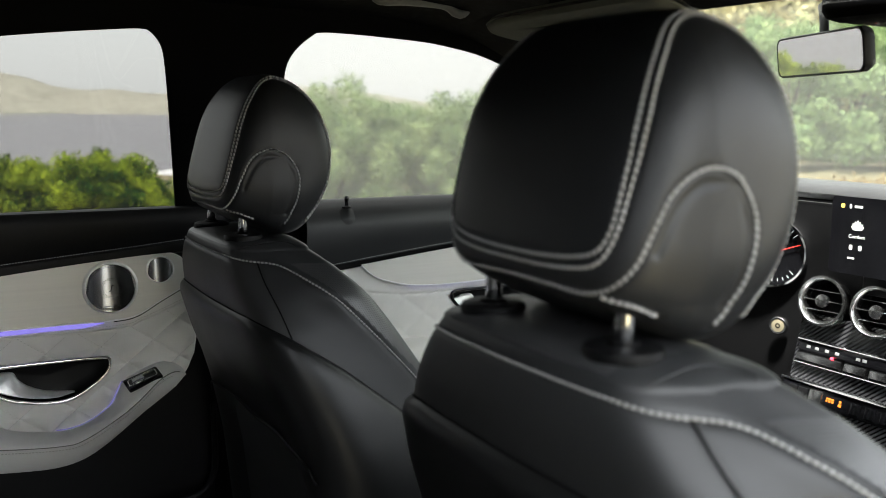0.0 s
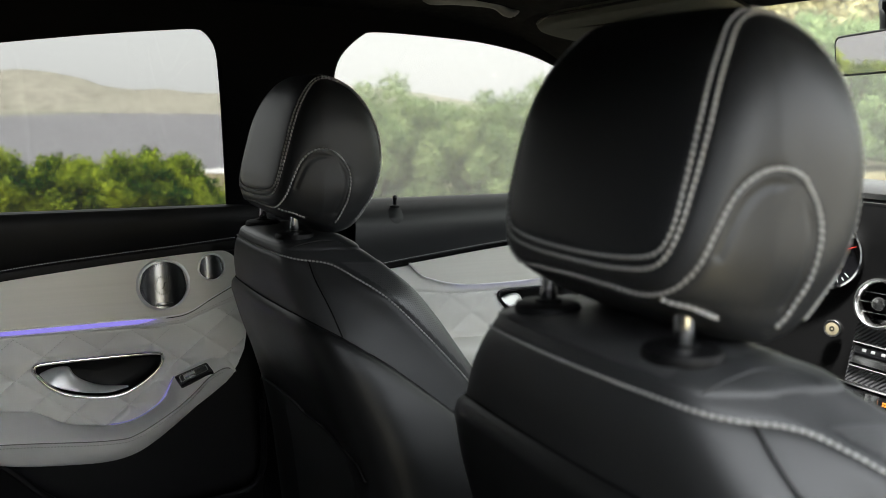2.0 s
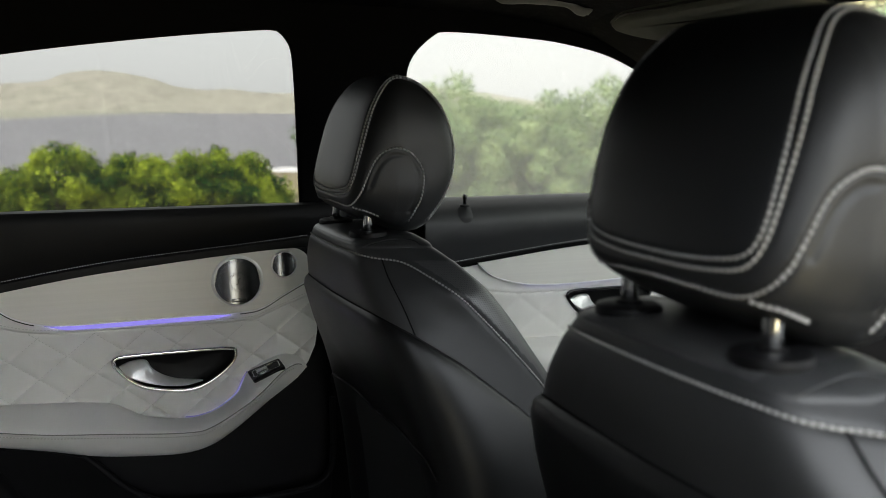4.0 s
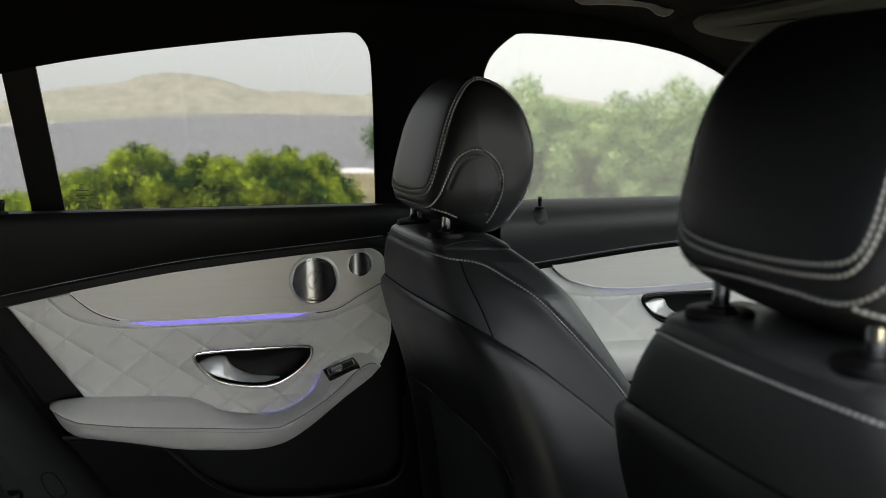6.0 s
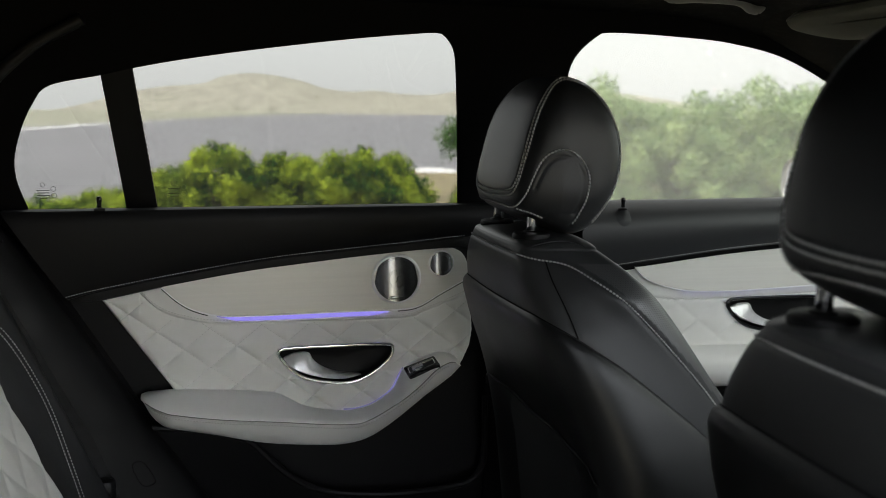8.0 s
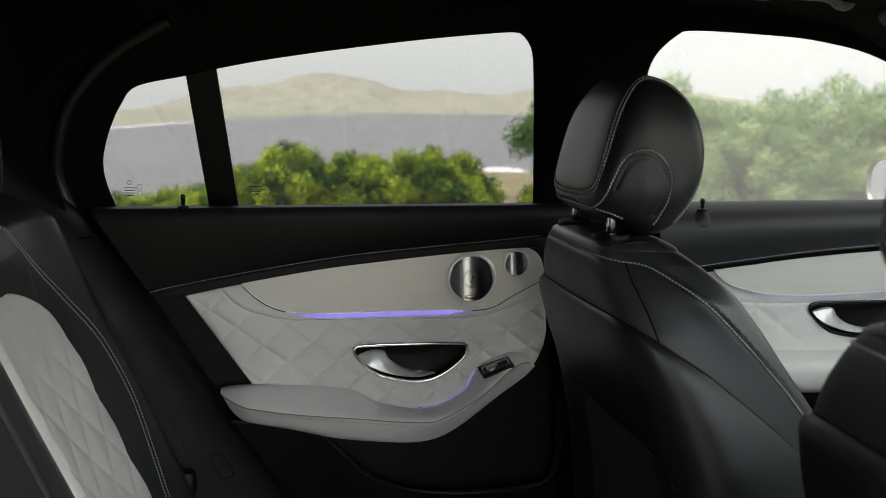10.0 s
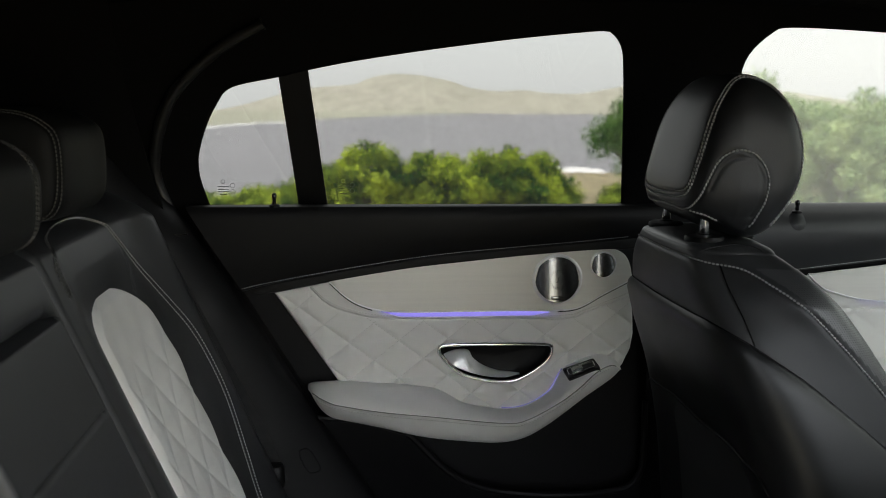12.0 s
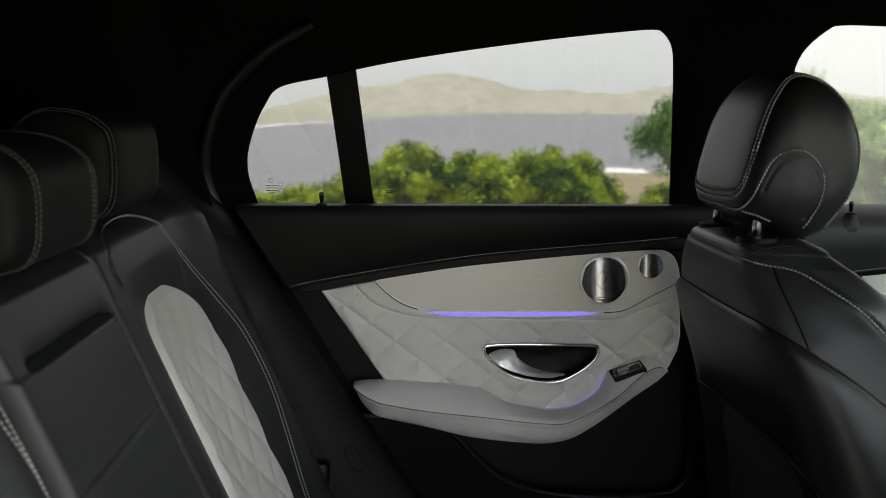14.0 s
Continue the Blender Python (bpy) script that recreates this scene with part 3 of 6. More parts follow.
front_open = [(0.212, 1.258), (0.184, 1.44), (0.179, 1.494), (0.184, 1.518), (0.194, 1.535), (0.216, 1.556), (0.243, 1.567), (0.373, 1.564), (0.492, 1.555), (0.621, 1.527), (0.80, 1.45), (1.0, 1.355), (1.16, 1.255)]
rear_open, front_open = spline(rear_open, 110), spline(front_open, 110)
rear_outer = [(-1.25, 1.2), (-1.25, 1.68), (0.1, 1.68), (0.1, 1.2)]
front_outer = [(0.1, 1.2), (0.1, 1.68), (0.45, 1.66), (0.66, 1.595), (0.84, 1.515), (1.04, 1.415), (1.25, 1.30), (1.5, 1.2)]
single("wall_left_rear", opening_wall(rear_open, rear_outer, (-0.36, 1.4)), HEADLINER, "black cloth pillars and window frame of the car", "car body", kind="structure")
single("wall_left_front", opening_wall(front_open, front_outer, (0.5, 1.4)), HEADLINER, "black cloth pillars and window frame of the car", "car body", kind="structure")
single("wall_right_front", opening_wall(front_open, front_outer, (0.5, 1.4), side=-1), HEADLINER, "black cloth pillar and window frame of the car", "car body", kind="structure")


def side_pane(outline, back=0.02, thick=0.004, side=1):
    """Glass a little larger than its opening, so that its rim sits in the frame."""
    o = np.array(outline)
    c = o.mean(0)
    o = o + (o - c) / np.linalg.norm(o - c, axis=1, keepdims=True) * 0.012
    rings = [np.stack([o[:, 0], side * (side_y(o[:, 1]) + back + k), o[:, 1]], 1) for k in (0, thick)]
    return Shape().loft(rings)


w1 = tagged(new("window_1"), "tinted rear door glass with a black divider", "window", kind="structure")
part("pane", side_pane(rear_open), TINTED, w1)
w2 = tagged(new("window_2"), "clear front door glass", "window", kind="structure")
part("pane", side_pane(front_open), CLEAR, w2)
divider = [(-0.604, 1.49), (-0.556, 1.50), (-0.528, 1.258), (-0.578, 1.258)]
o = np.array(divider)
part("divider", Shape().loft([np.stack([o[:, 0], side_y(o[:, 1]) + k, o[:, 1]], 1) for k in (0.013, 0.03)]), BLACK_PLASTIC, w1, "black upright divider bar")

# roof, floor and ends
u = np.linspace(-1, 1, 41)
rx = np.linspace(-1.25, 0.60, 30)
cross_y = 0.66 * np.sign(u) * np.abs(u) ** 0.9
roof = np.array([[(x, yy, 1.625 - 0.030 * abs(yy / 0.66) ** 5 - 0.045 * max(0, (x - 0.25) / 0.35) ** 2 - 0.10 * max(0, (-x - 0.6) / 0.65) ** 2) for yy in cross_y] for x in rx])
single("ceiling", Shape().slab(roof, -0.03), HEADLINER, "black cloth headliner", "headliner", kind="structure")
single("floor", Shape().box((-1.25, -0.78, 0.17), (1.5, 0.80, 0.36), 0.01), CARPET, "black carpet of the car floor", "floor", kind="structure")
single("wall_rear", Shape().box((-1.32, -0.78, 0.17), (-1.25, 0.82, 1.68), 0.01), HEADLINER, "dark rear end of the cabin", "car body", kind="structure")
single("wall_front", Shape().box((1.5, -0.80, 0.17), (1.56, 0.82, 1.22), 0.01), BLACK_PLASTIC, "bulkhead below the windscreen", "car body", kind="structure")
single("wall_left_lower", Shape().box((-1.25, 0.79, 0.17), (1.5, 0.84, 1.24), 0.01), PAINT, "dark painted side of the car", "car body", kind="structure")
single("wall_right_lower", Shape().box((0.1, -0.84, 0.17), (1.5, -0.76, 1.24), 0.01), PAINT, "dark painted side of the car", "car body", kind="structure")
# Out of view; its height is set to cut light bounced up from the grass.
single("wall_right_door", Shape().box((-1.0, -0.82, 0.17), (0.1, -0.72, 0.74), 0.01), PAINT, "unseen lower side of the car, raised to block ground bounce", "car body", kind="structure")
single("wall_right_rear", Shape().box((-1.25, -0.76, 0.17), (-0.60, -0.70, 1.62), 0.01), PAINT, "dark painted rear side of the car", "car body", kind="structure")
single("wall_right_rail", Shape().box((-1.25, -0.75, 1.55), (0.12, -0.63, 1.66), 0.02), PAINT, "dark roof rail over the open doorway", "car body", kind="structure")
# Added out of view to block daylight from the right rear.
single("wall_light_block", Shape().box((-3.2, -1.50, 0.0), (-0.30, -1.30, 1.7), 0.02), PAINT, "unseen dark wall added to keep light off the seat backs", "wall", kind="structure")
screen_sheet = np.array([[(0.55 + 0.95 * f, yy * (1 + 0.05 * f), 1.60 - 0.38 * f - 0.03 * (yy / 0.66) ** 2) for yy in np.linspace(-0.66, 0.66, 15)] for f in np.linspace(0, 1, 15)])
px = np.linspace(0.46, 1.46, 24)
on_screen = 1.60 - 0.38 * np.clip((px - 0.55) / 0.95, -0.1, 1)
foot = on_screen - 0.030
wide = np.interp(px, [0.46, 0.55, 0.577, 0.62, 0.70, 0.80, 1.46], [0.34, 0.32, 0.30, 0.24, 0.16, 0.12, 0.10])
pillar = np.array([np.stack([px, side_y(foot) - 0.002 - w * wide, foot + 0.018 * w + h], 1) for w, h in ((0.0, 0.0), (0.04, -0.004), (0.3, -0.006), (0.7, -0.005), (0.95, -0.003), (1.0, 0.004))])
single("trim_front_pillar", Shape().slab(pillar, -0.006), HEADLINER, "black cloth front pillar trim beside the windscreen", "pillar trim", kind="structure")
w3 = tagged(new("window_3"), "clear raked windscreen", "window", kind="structure")
p = part("pane", Shape().slab(screen_sheet, -0.004), WINDSCREEN, w3)
p.visible_shadow = False


# ---- doors ----
STITCH = [(-0.80, 1.09), (-0.676, 1.115), (-0.627, 1.126), (-0.49, 1.150), (-0.342, 1.1715), (-0.193, 1.185), (-0.093, 1.193), (0.007, 1.202), (0.09, 1.208)]
TRIM_TOP = [(-0.625, 1.1105), (-0.525, 1.1295), (-0.39, 1.151), (-0.29, 1.162), (-0.189, 1.172), (-0.088, 1.180), (-0.027, 1.183)]
TRIM_LOW = [(-0.525, 1.128), (-0.50, 1.104), (-0.475, 1.088), (-0.44, 1.077), (-0.389, 1.073), (-0.288, 1.073), (-0.186, 1.073), (-0.11, 1.072), (-0.074, 1.078), (-0.034, 1.10), (0.02, 1.128)]
CREASE = [(-0.562, 1.118), (-0.53, 1.087), (-0.49, 1.070), (-0.43, 1.059), (-0.287, 1.056), (-0.108, 1.054), (-0.062, 1.065), (0.02, 1.096)]


def on_plane(pts, y, n=80, closed=False):
    q = spline(pts, n, closed)
    return np.stack([q[:, 0], np.full(len(q), y), q[:, 1]], 1)


def quilt_height(a, b, origin, va, vb, depth, soft):
    """Pillowed diamonds: zero on the sewn lines, depth between them."""
    inv = np.linalg.inv(np.array([va, vb]).T)
    p, q = inv @ np.array([(a - origin[0]).ravel(), (b - origin[1]).ravel()])
    dist = np.minimum(np.abs(p - np.round(p)) * 0.045, np.abs(q - np.round(q)) * 0.045).reshape(a.shape)
    return depth * (1 - np.exp(-dist / soft))


def quilt_lines(inside, origin, va, vb, span, put):
    """Stitch paths along both families of sewn lines, kept where inside() holds."""
    out = []
    for d, e in ((va, vb), (vb, va)):
        for k in range(-span, span + 1):
            base = np.array(origin) + k * np.array(e)
            run = []
            for f in np.arange(-span, span, 0.06):
                q = base + f * np.array(d)
                if inside(q[0], q[1]):
                    run.append(put(q[0], q[1]))
                else:
                    if len(run) > 3:
                        out.append(np.array(run))
                    run = []
            if len(run) > 3:
                out.append(np.array(run))
    return out


LEDGE = [(0.775, 1.250), (0.745, 1.262), (0.718, 1.264), (0.707, 1.262), (0.701, 1.254), (0.700, 1.240)]
SHOULDER = [(0.775, 1.250), (0.752, 1.262), (0.744, 1.263), (0.735, 1.262), (0.724, 1.257), (0.712, 1.248), (0.703, 1.238), (0.6965, 1.226), (0.6930, 1.213)]


def upper_panel(xa, xb, line, profile, y_low=0.716, slant=0.0):
    """Black door top, from the ledge by the glass down to the sewn line."""
    xs = np.linspace(xa, xb, 60)
    ramp = slant * (xb - xs) / (xb - xa)
    low = curve_at(line, xs + ramp)
    rows = []
    foot = profile[-1]
    for y, z, f in [(y, z, 0) for y, z in profile] + [(foot[0] + (y_low - foot[0]) * 0.3, 0, 0.5), (y_low - 0.001, 0, 0.93), (y_low + 0.002, 0, 1.0), (y_low + 0.006, 0, 1.01)]:
        zz = np.full_like(xs, z) if f == 0 else foot[1] + (low - foot[1]) * f
        rows.append(np.stack([xs + ramp * np.clip((1.262 - zz) / 0.14, 0, 1.2), np.full_like(xs, y), zz], 1))
    return Shape().grid(np.array(rows))


def lock_pin(x, y, z=1.264):
    ob = thing("lock_pin", "small black door lock pin on the sill", "lock pin", "door lock pins")
    part("collar", Shape().lathe([(0.009, -0.002), (0.009, 0.001), (0.007, 0.0025), (0.004, 0.003)], pose(x, y, z), 20), BLACK_PLASTIC, ob)
    part("pin", Shape().lathe([(0.0034, 0), (0.0034, 0.012), (0.0042, 0.013), (0.0044, 0.019), (0.003, 0.0215)], pose(x, y, z), 16), GLOSS_BLACK, ob)
    return ob


rear_door = thing("car_door", "closed rear car door lined in black and quilted white leather", "car door", "left doors")
# black base board
zs = np.linspace(0.50, 1.245, 40)
left = np.interp(zs, [0.50, 0.719, 1.104, 1.25], [-0.34, -0.449, -0.676, -0.745])
base = np.array([[(l + f * (0.075 - l), 0.757, z) for f in np.linspace(0, 1, 12)] for l, z in zip(left, zs)])
part("inner_panel", Shape().slab(base, -0.03), BLACK_PLASTIC, rear_door, "black plastic door lining")
part("upper_panel", upper_panel(-0.765, 0.075, STITCH, LEDGE, slant=0.085), DOOR_TOP, rear_door, "black leather door top")
xs = np.linspace(-0.655, 0.05, 60)
hi, lo = curve_at(STITCH, xs), np.where(xs < -0.02, curve_at(TRIM_TOP, np.minimum(xs, -0.027)), 1.183)
part("piping", Shape().grid(np.array([np.stack([xs, np.full_like(xs, y), hi + (lo - 0.004 - hi) * f], 1) for y, f in ((0.725, 0), (0.7215, 0.05), (0.7200, 0.3), (0.7215, 0.8), (0.735, 1))])), DOOR_TOP, rear_door)
part("stitching", Shape().stitches(on_plane([(x, z + 0.004) for x, z in STITCH[1:-1]], 0.7138, 300), 0.0042, 0.0008), THREAD, rear_door, "pale contrast stitching")

# white quilted lining
QO, QA, QB = (-0.492, 1.014), (0.0444, -0.0335), (0.0444, 0.0359)


def white_left(z):
    return np.interp(z, [0.85, 0.94, 1.108, 1.13], [-0.45, -0.511, -0.625, -0.64])


def white_right(z):
    return np.interp(z, [0.86, 0.90, 0.936, 0.967, 0.994, 1.021, 1.053, 1.107, 1.13, 1.2], [-0.12, -0.06, -0.007, 0.0146, 0.0267, 0.0312, 0.0295, 0.0245, 0.021, 0.015])


nx, nz = 320, 230
U, V = np.meshgrid(np.linspace(0, 1, nx), np.linspace(0, 1, nz), indexing="ij")
zz = 0.86 + V * 0.27
xx = white_left(zz) + U * (white_right(zz) - white_left(zz))
for _ in range(3):
    ztop = np.minimum(curve_at(TRIM_TOP, np.clip(xx, -0.64, -0.027)) - 0.001, np.where(xx < -0.525, 9.0, curve_at(TRIM_LOW, np.clip(xx, -0.525, 0.02)) + 0.006))
    zz = 0.86 + V * (ztop - 0.86)
    xx = white_left(zz) + U * (white_right(zz) - white_left(zz))
edge = np.minimum(np.minimum(U * 0.64, (1 - U) * 0.64), (1 - V) * 0.25 + np.where(xx > -0.5, 0.05, 0.0))
crease_z = curve_at(CREASE, np.clip(xx, -0.562, 0.02))
above = (zz > crease_z) & (xx > -0.562)
calm = np.where(xx > -0.562, np.clip((crease_z - zz) / 0.045, 0.12, 1), 1.0)
rise = np.clip((zz - crease_z) / 0.005 + 0.5, 0, 1) * np.clip((xx + 0.565) / 0.012, 0, 1)
rise = rise * rise * (3 - 2 * rise)
h = quilt_height(xx, zz, QO, QA, QB, 0.0066, 0.0068) * calm * np.clip(edge / 0.016, 0, 1) * (1 - rise) + 0.0055 * rise
h = h - 0.0022 * np.exp(-((zz - crease_z + 0.001) / 0.0022) ** 2) * np.clip((xx + 0.565) / 0.012, 0, 1)
h = np.where(edge < 0.006, h - 0.010 * (1 - edge / 0.006) ** 2, h)
HANDLE = [(-0.331, 1.000), (-0.317, 1.008), (-0.23, 1.0085), (-0.137, 1.0065), (-0.124, 1.000), (-0.127, 0.984), (-0.148, 0.963), (-0.176, 0.946), (-0.200, 0.9385), (-0.233, 0.9395), (-0.28, 0.950), (-0.306, 0.966), (-0.325, 0.986)]


def inside(x, z, outline):
    o = np.array(outline)
    x, z = np.asarray(x), np.asarray(z)
    hit = np.zeros(x.shape, bool)
    for (ax_, az_), (bx_, bz_) in zip(o, np.roll(o, -1, 0)):
        if az_ != bz_:
            hit ^= ((az_ > z) != (bz_ > z)) & (x < (bx_ - ax_) * (z - az_) / (bz_ - az_) + ax_)
    return hit


h = np.where(inside(xx, zz, HANDLE), -0.016, h)
quilt = np.stack([xx, 0.737 - h, zz], 2)
part("quilted_panel", Shape().slab(quilt, 0.006, np.broadcast_to([0.0, -1.0, 0.0], quilt.shape)), WHITE_LEATHER, rear_door, "white diamond-quilted leather")


def in_quilt(x, z):
    return white_left(z) + 0.004 < x < white_right(z) - 0.004 and 0.87 < z < (curve_at(CREASE, x) - 0.002 if x > -0.562 else curve_at(TRIM_TOP, max(x, -0.625)) - 0.003) and not (-0.335 < x < -0.12 and 0.935 < z < 1.012)


lines = quilt_lines(in_quilt, QO, QA, QB, 16, lambda x, z: (x, 0.7372, z))
sew = Shape()
for l in lines:
    sew.stitches(l, 0.0062, 0.00075, 0.6)
sew.stitches(on_plane([(x, z + 0.006) for x, z in CREASE], 0.7312, 260), 0.0055, 0.0008, 0.7)
part("quilt_stitching", sew, WHITE_THREAD, rear_door)

def edging(path):
    """A flat chrome bead, two millimetres high, facing into the cabin."""
    return Shape().grid(np.array([path + np.array([0, d, h]) for d, h in ((0.0030, 0.0016), (-0.0006, 0.0014), (-0.0014, 0.0008), (-0.0014, -0.0008), (-0.0006, -0.0014), (0.0040, -0.0016))]))


# satin trim with loudspeakers
low = spline(TRIM_LOW, 90)
trim = np.vstack([low, spline([(0.02, 1.128), (0.014, 1.155), (0.004, 1.172), (-0.012, 1.181), (-0.03, 1.183)], 16)[1:], spline(TRIM_TOP[:0:-1], 60)[:-1]])
part("trim_panel", prism(trim, 0.7245, 0.7280, 0.0010), SATIN_TRIM, rear_door, "satin champagne trim strip")
edge_line = np.stack([low[:, 0], np.full(len(low), 0.7252), low[:, 1] - 0.0012], 1)
part("trim_edge", edging(edge_line), WHITENED_CHROME, rear_door, "thin chrome edging")
# Thin dark tubes draw the shadow line below the chrome edge.
for span in (low[:, 0] < -0.445, low[:, 0] > -0.120):
    part("trim_shadow", Shape().tube(edge_line[span] + (0, 0.0012, -0.0026), 0.0010, 6), SEAM, rear_door, "dark tube imitating the shadow under the trim edge")
led = on_plane([(-0.435, 1.0725), (-0.40, 1.0692), (-0.36, 1.0680), (-0.28, 1.0676), (-0.20, 1.0676), (-0.131, 1.0672)], 0.7286, 40)
taper = np.clip(np.minimum(np.arange(40), 39 - np.arange(40)) / 4, 0.15, 1)[:, None]
guide = np.array([led + taper * np.array([0, d, h]) for d, h in ((0.0030, 0.0045), (0.0006, 0.0040), (0.0, 0.0), (0.0006, -0.0060), (0.0030, -0.0070))])
core = on_plane([(-0.43, 1.0800), (-0.36, 1.0760), (-0.28, 1.0750), (-0.20, 1.0750), (-0.131, 1.0750)], 0.7297, 40)
part("light_core", Shape().tube(core, 0.0008, 5), LED_CORE, rear_door, "violet light line hidden behind the trim edge")
part("light_strip", Shape().grid(guide), LED, rear_door, "violet glowing ambient light strip")


def speaker(x, z, r, mark):
    m = pose(x, 0.7255, z, 90, 0, 0)
    ring = part("speaker_ring", Shape().lathe([(r * 1.12, -0.001), (r * 1.12, 0.0005), (r * 1.06, 0.0030), (r * 1.0, 0.0032), (r * 0.975, 0.0015), (r * 0.97, -0.001)], m, 56), LEVER, rear_door, "brushed metal speaker ring")
    ang = np.linspace(0, 2 * np.pi, 56, endpoint=False)
    disc = np.array([[(r * 0.97 * f * math.cos(a), r * 0.97 * f * math.sin(a), 0.0004 + 0.2 * r * (1 - (f * math.cos(a)) ** 2) - 0.08 * r * f * math.sin(a)) for a in ang] for f in np.linspace(1, 0.01, 16)])
    mm = np.array(m)
    part("grille", Shape().grid(disc @ mm[:3, :3].T + mm[:3, 3], close_v=True), GRILLE, ring, "perforated metal grille")
    holes = Shape()
    for rad, k in [(0.92, 64), (0.87, 60), (0.40, 30), (0.34, 26)] if mark else [(0.9, 40), (0.8, 36), (0.70, 32)]:
        for i in range(k):
            a = 2 * math.pi * i / k
            px, pz = r * rad * math.cos(a), r * rad * math.sin(a)
            hz = 0.0006 + 0.2 * r * (1 - (rad * math.cos(a)) ** 2) - 0.08 * r * rad * math.sin(a)
            holes.lathe([(r * 0.021 if mark else r * 0.028, 0), (0.0002, 0.0002)], m @ pose(px, pz, hz), 6)
    part("perforation", holes, SEAM, ring)
    if mark:
        sw = spline([(0.004, 0.005), (0.0015, 0.0048), (0.0003, 0.002), (-0.0003, -0.002), (-0.0015, -0.0048), (-0.004, -0.005)], 24)
        part("emblem", Shape().tube(np.stack([x + sw[:, 0], np.full(24, 0.7160), z + sw[:, 1]], 1), 0.0007, 6), GLOSS_BLACK, ring, "small dark swirl emblem")
        part("badge", Shape().box((x - 0.013, 0.7120, z - r * 0.86), (x + 0.013, 0.7250, z - r * 0.72), 0.0008), DARK_CHROME, ring, "small chrome badge bar")


speaker(-0.1185, 1.1285, 0.0415, True)
speaker(-0.0350, 1.1537, 0.0222, False)


# pull handle in a recessed bowl
def handle(door, dx=0.0, dz=0.0, y=0.735, rim_mat=CHROME, rim_label="polished chrome handle surround"):
    rim = spline(HANDLE, 90, True) + (dx, dz)
    path = np.stack([rim[:, 0], np.full(90, y - 0.004), rim[:, 1]], 1)
    bez = part("handle_bezel", Shape().tube(path, 0.0034, 10, True), rim_mat, door, rim_label)
    c = rim.mean(0)
    rings = [np.stack([c[0] + (rim[:, 0] - c[0]) * f, np.full(90, y + d), c[1] + (rim[:, 1] - c[1]) * f], 1) for f, d in ((1.0, -0.0035), (0.97, -0.002), (0.93, 0.003), (0.86, 0.008), (0.6, 0.0125), (0.0005, 0.0135))]
    part("handle_bowl", Shape().grid(np.array(rings), close_v=True), BLACK_PLASTIC, bez, "black recessed bowl")
    up = spline([(-0.322, 0.990), (-0.300, 0.9975), (-0.277, 0.9965), (-0.268, 0.982), (-0.252, 0.969), (-0.225, 0.958), (-0.182, 0.9515)], 40) + (dx, dz)
    dn = spline([(-0.322, 0.989), (-0.312, 0.976), (-0.297, 0.966), (-0.275, 0.9575), (-0.245, 0.950), (-0.215, 0.9475), (-0.182, 0.9500)], 40) + (dx, dz)
    rows = []
    for f, d in ((0, 0.006), (0.02, 0.002), (0.12, -0.001), (0.4, -0.006), (0.72, -0.0105), (0.92, -0.012), (0.99, -0.009), (1.0, 0.004)):
        q = up + (dn - up) * f
        fade = np.clip(np.minimum(np.arange(40), 39 - np.arange(40)) / 7, 0.1, 1)
        rows.append(np.stack([q[:, 0], y + np.where(d < 0, d * fade, d), q[:, 1]], 1))
    part("pull_lever", Shape().grid(np.array(rows)), LEVER, bez, "bright satin metal pull lever")


handle(rear_door)

# armrest
ARM_BACK = [(-0.566, 0.940), (-0.551, 0.944), (-0.49, 0.9445), (-0.388, 0.936), (-0.337, 0.928), (-0.309, 0.914), (-0.285, 0.900), (-0.243, 0.8895), (-0.200, 0.886), (-0.159, 0.896), (-0.121, 0.923), (-0.112, 0.945), (-0.100, 0.963), (-0.047, 0.985), (-0.020, 0.983), (-0.003, 0.973), (0.003, 0.962)]
ARM_EDGE = [(-0.564, 0.938), (-0.552, 0.934), (-0.529, 0.927), (-0.441, 0.910), (-0.343, 0.898), (-0.223, 0.884), (-0.174, 0.891), (-0.095, 0.936), (-0.052, 0.967), (-0.020, 0.975), (0.003, 0.961)]
ARM_LOW = [(-0.562, 0.932), (-0.549, 0.908), (-0.53, 0.889), (-0.50, 0.880), (-0.44, 0.866), (-0.36, 0.845), (-0.268, 0.833), (-0.217, 0.831), (-0.177, 0.839), (-0.143, 0.857), (-0.1024, 0.8857), (-0.0505, 0.9212), (-0.016, 0.942), (0.003, 0.959)]
ax = np.r_[np.linspace(-0.565, -0.54, 10), np.linspace(-0.53, -0.06, 90), np.linspace(-0.055, 0.002, 18)]
zb, ze, zl = curve_at(ARM_BACK, ax), curve_at(ARM_EDGE, ax), curve_at(ARM_LOW, ax)
fat = np.clip(np.minimum((ax + 0.567) / 0.05, (0.007 - ax) / 0.12), 0.02, 1) ** 0.5
ye = 0.728 - 0.066 * fat
yl = 0.728 - 0.030 * fat
rows = [np.stack([ax, np.full_like(ax, 0.742), zb - 0.002], 1)]
for f, lift in ((0, 0.0), (0.12, 0.004), (0.35, 0.006), (0.65, 0.006), (0.88, 0.004), (0.96, 0.002)):
    rows.append(np.stack([ax, 0.731 + (ye - 0.731) * f, zb + (ze - zb) * f + lift * fat], 1))
rows.append(np.stack([ax, ye - 0.0005, ze - 0.001], 1))
for f, out in ((0.06, 0.001), (0.2, 0.003), (0.5, 0.004), (0.8, 0.002), (0.93, -0.002), (1.0, -0.010)):
    rows.append(np.stack([ax, ye + (yl - ye) * f - out * fat, ze + (zl - ze) * f], 1))
rows.append(np.stack([ax, np.full_like(ax, 0.742), zl + 0.004], 1))
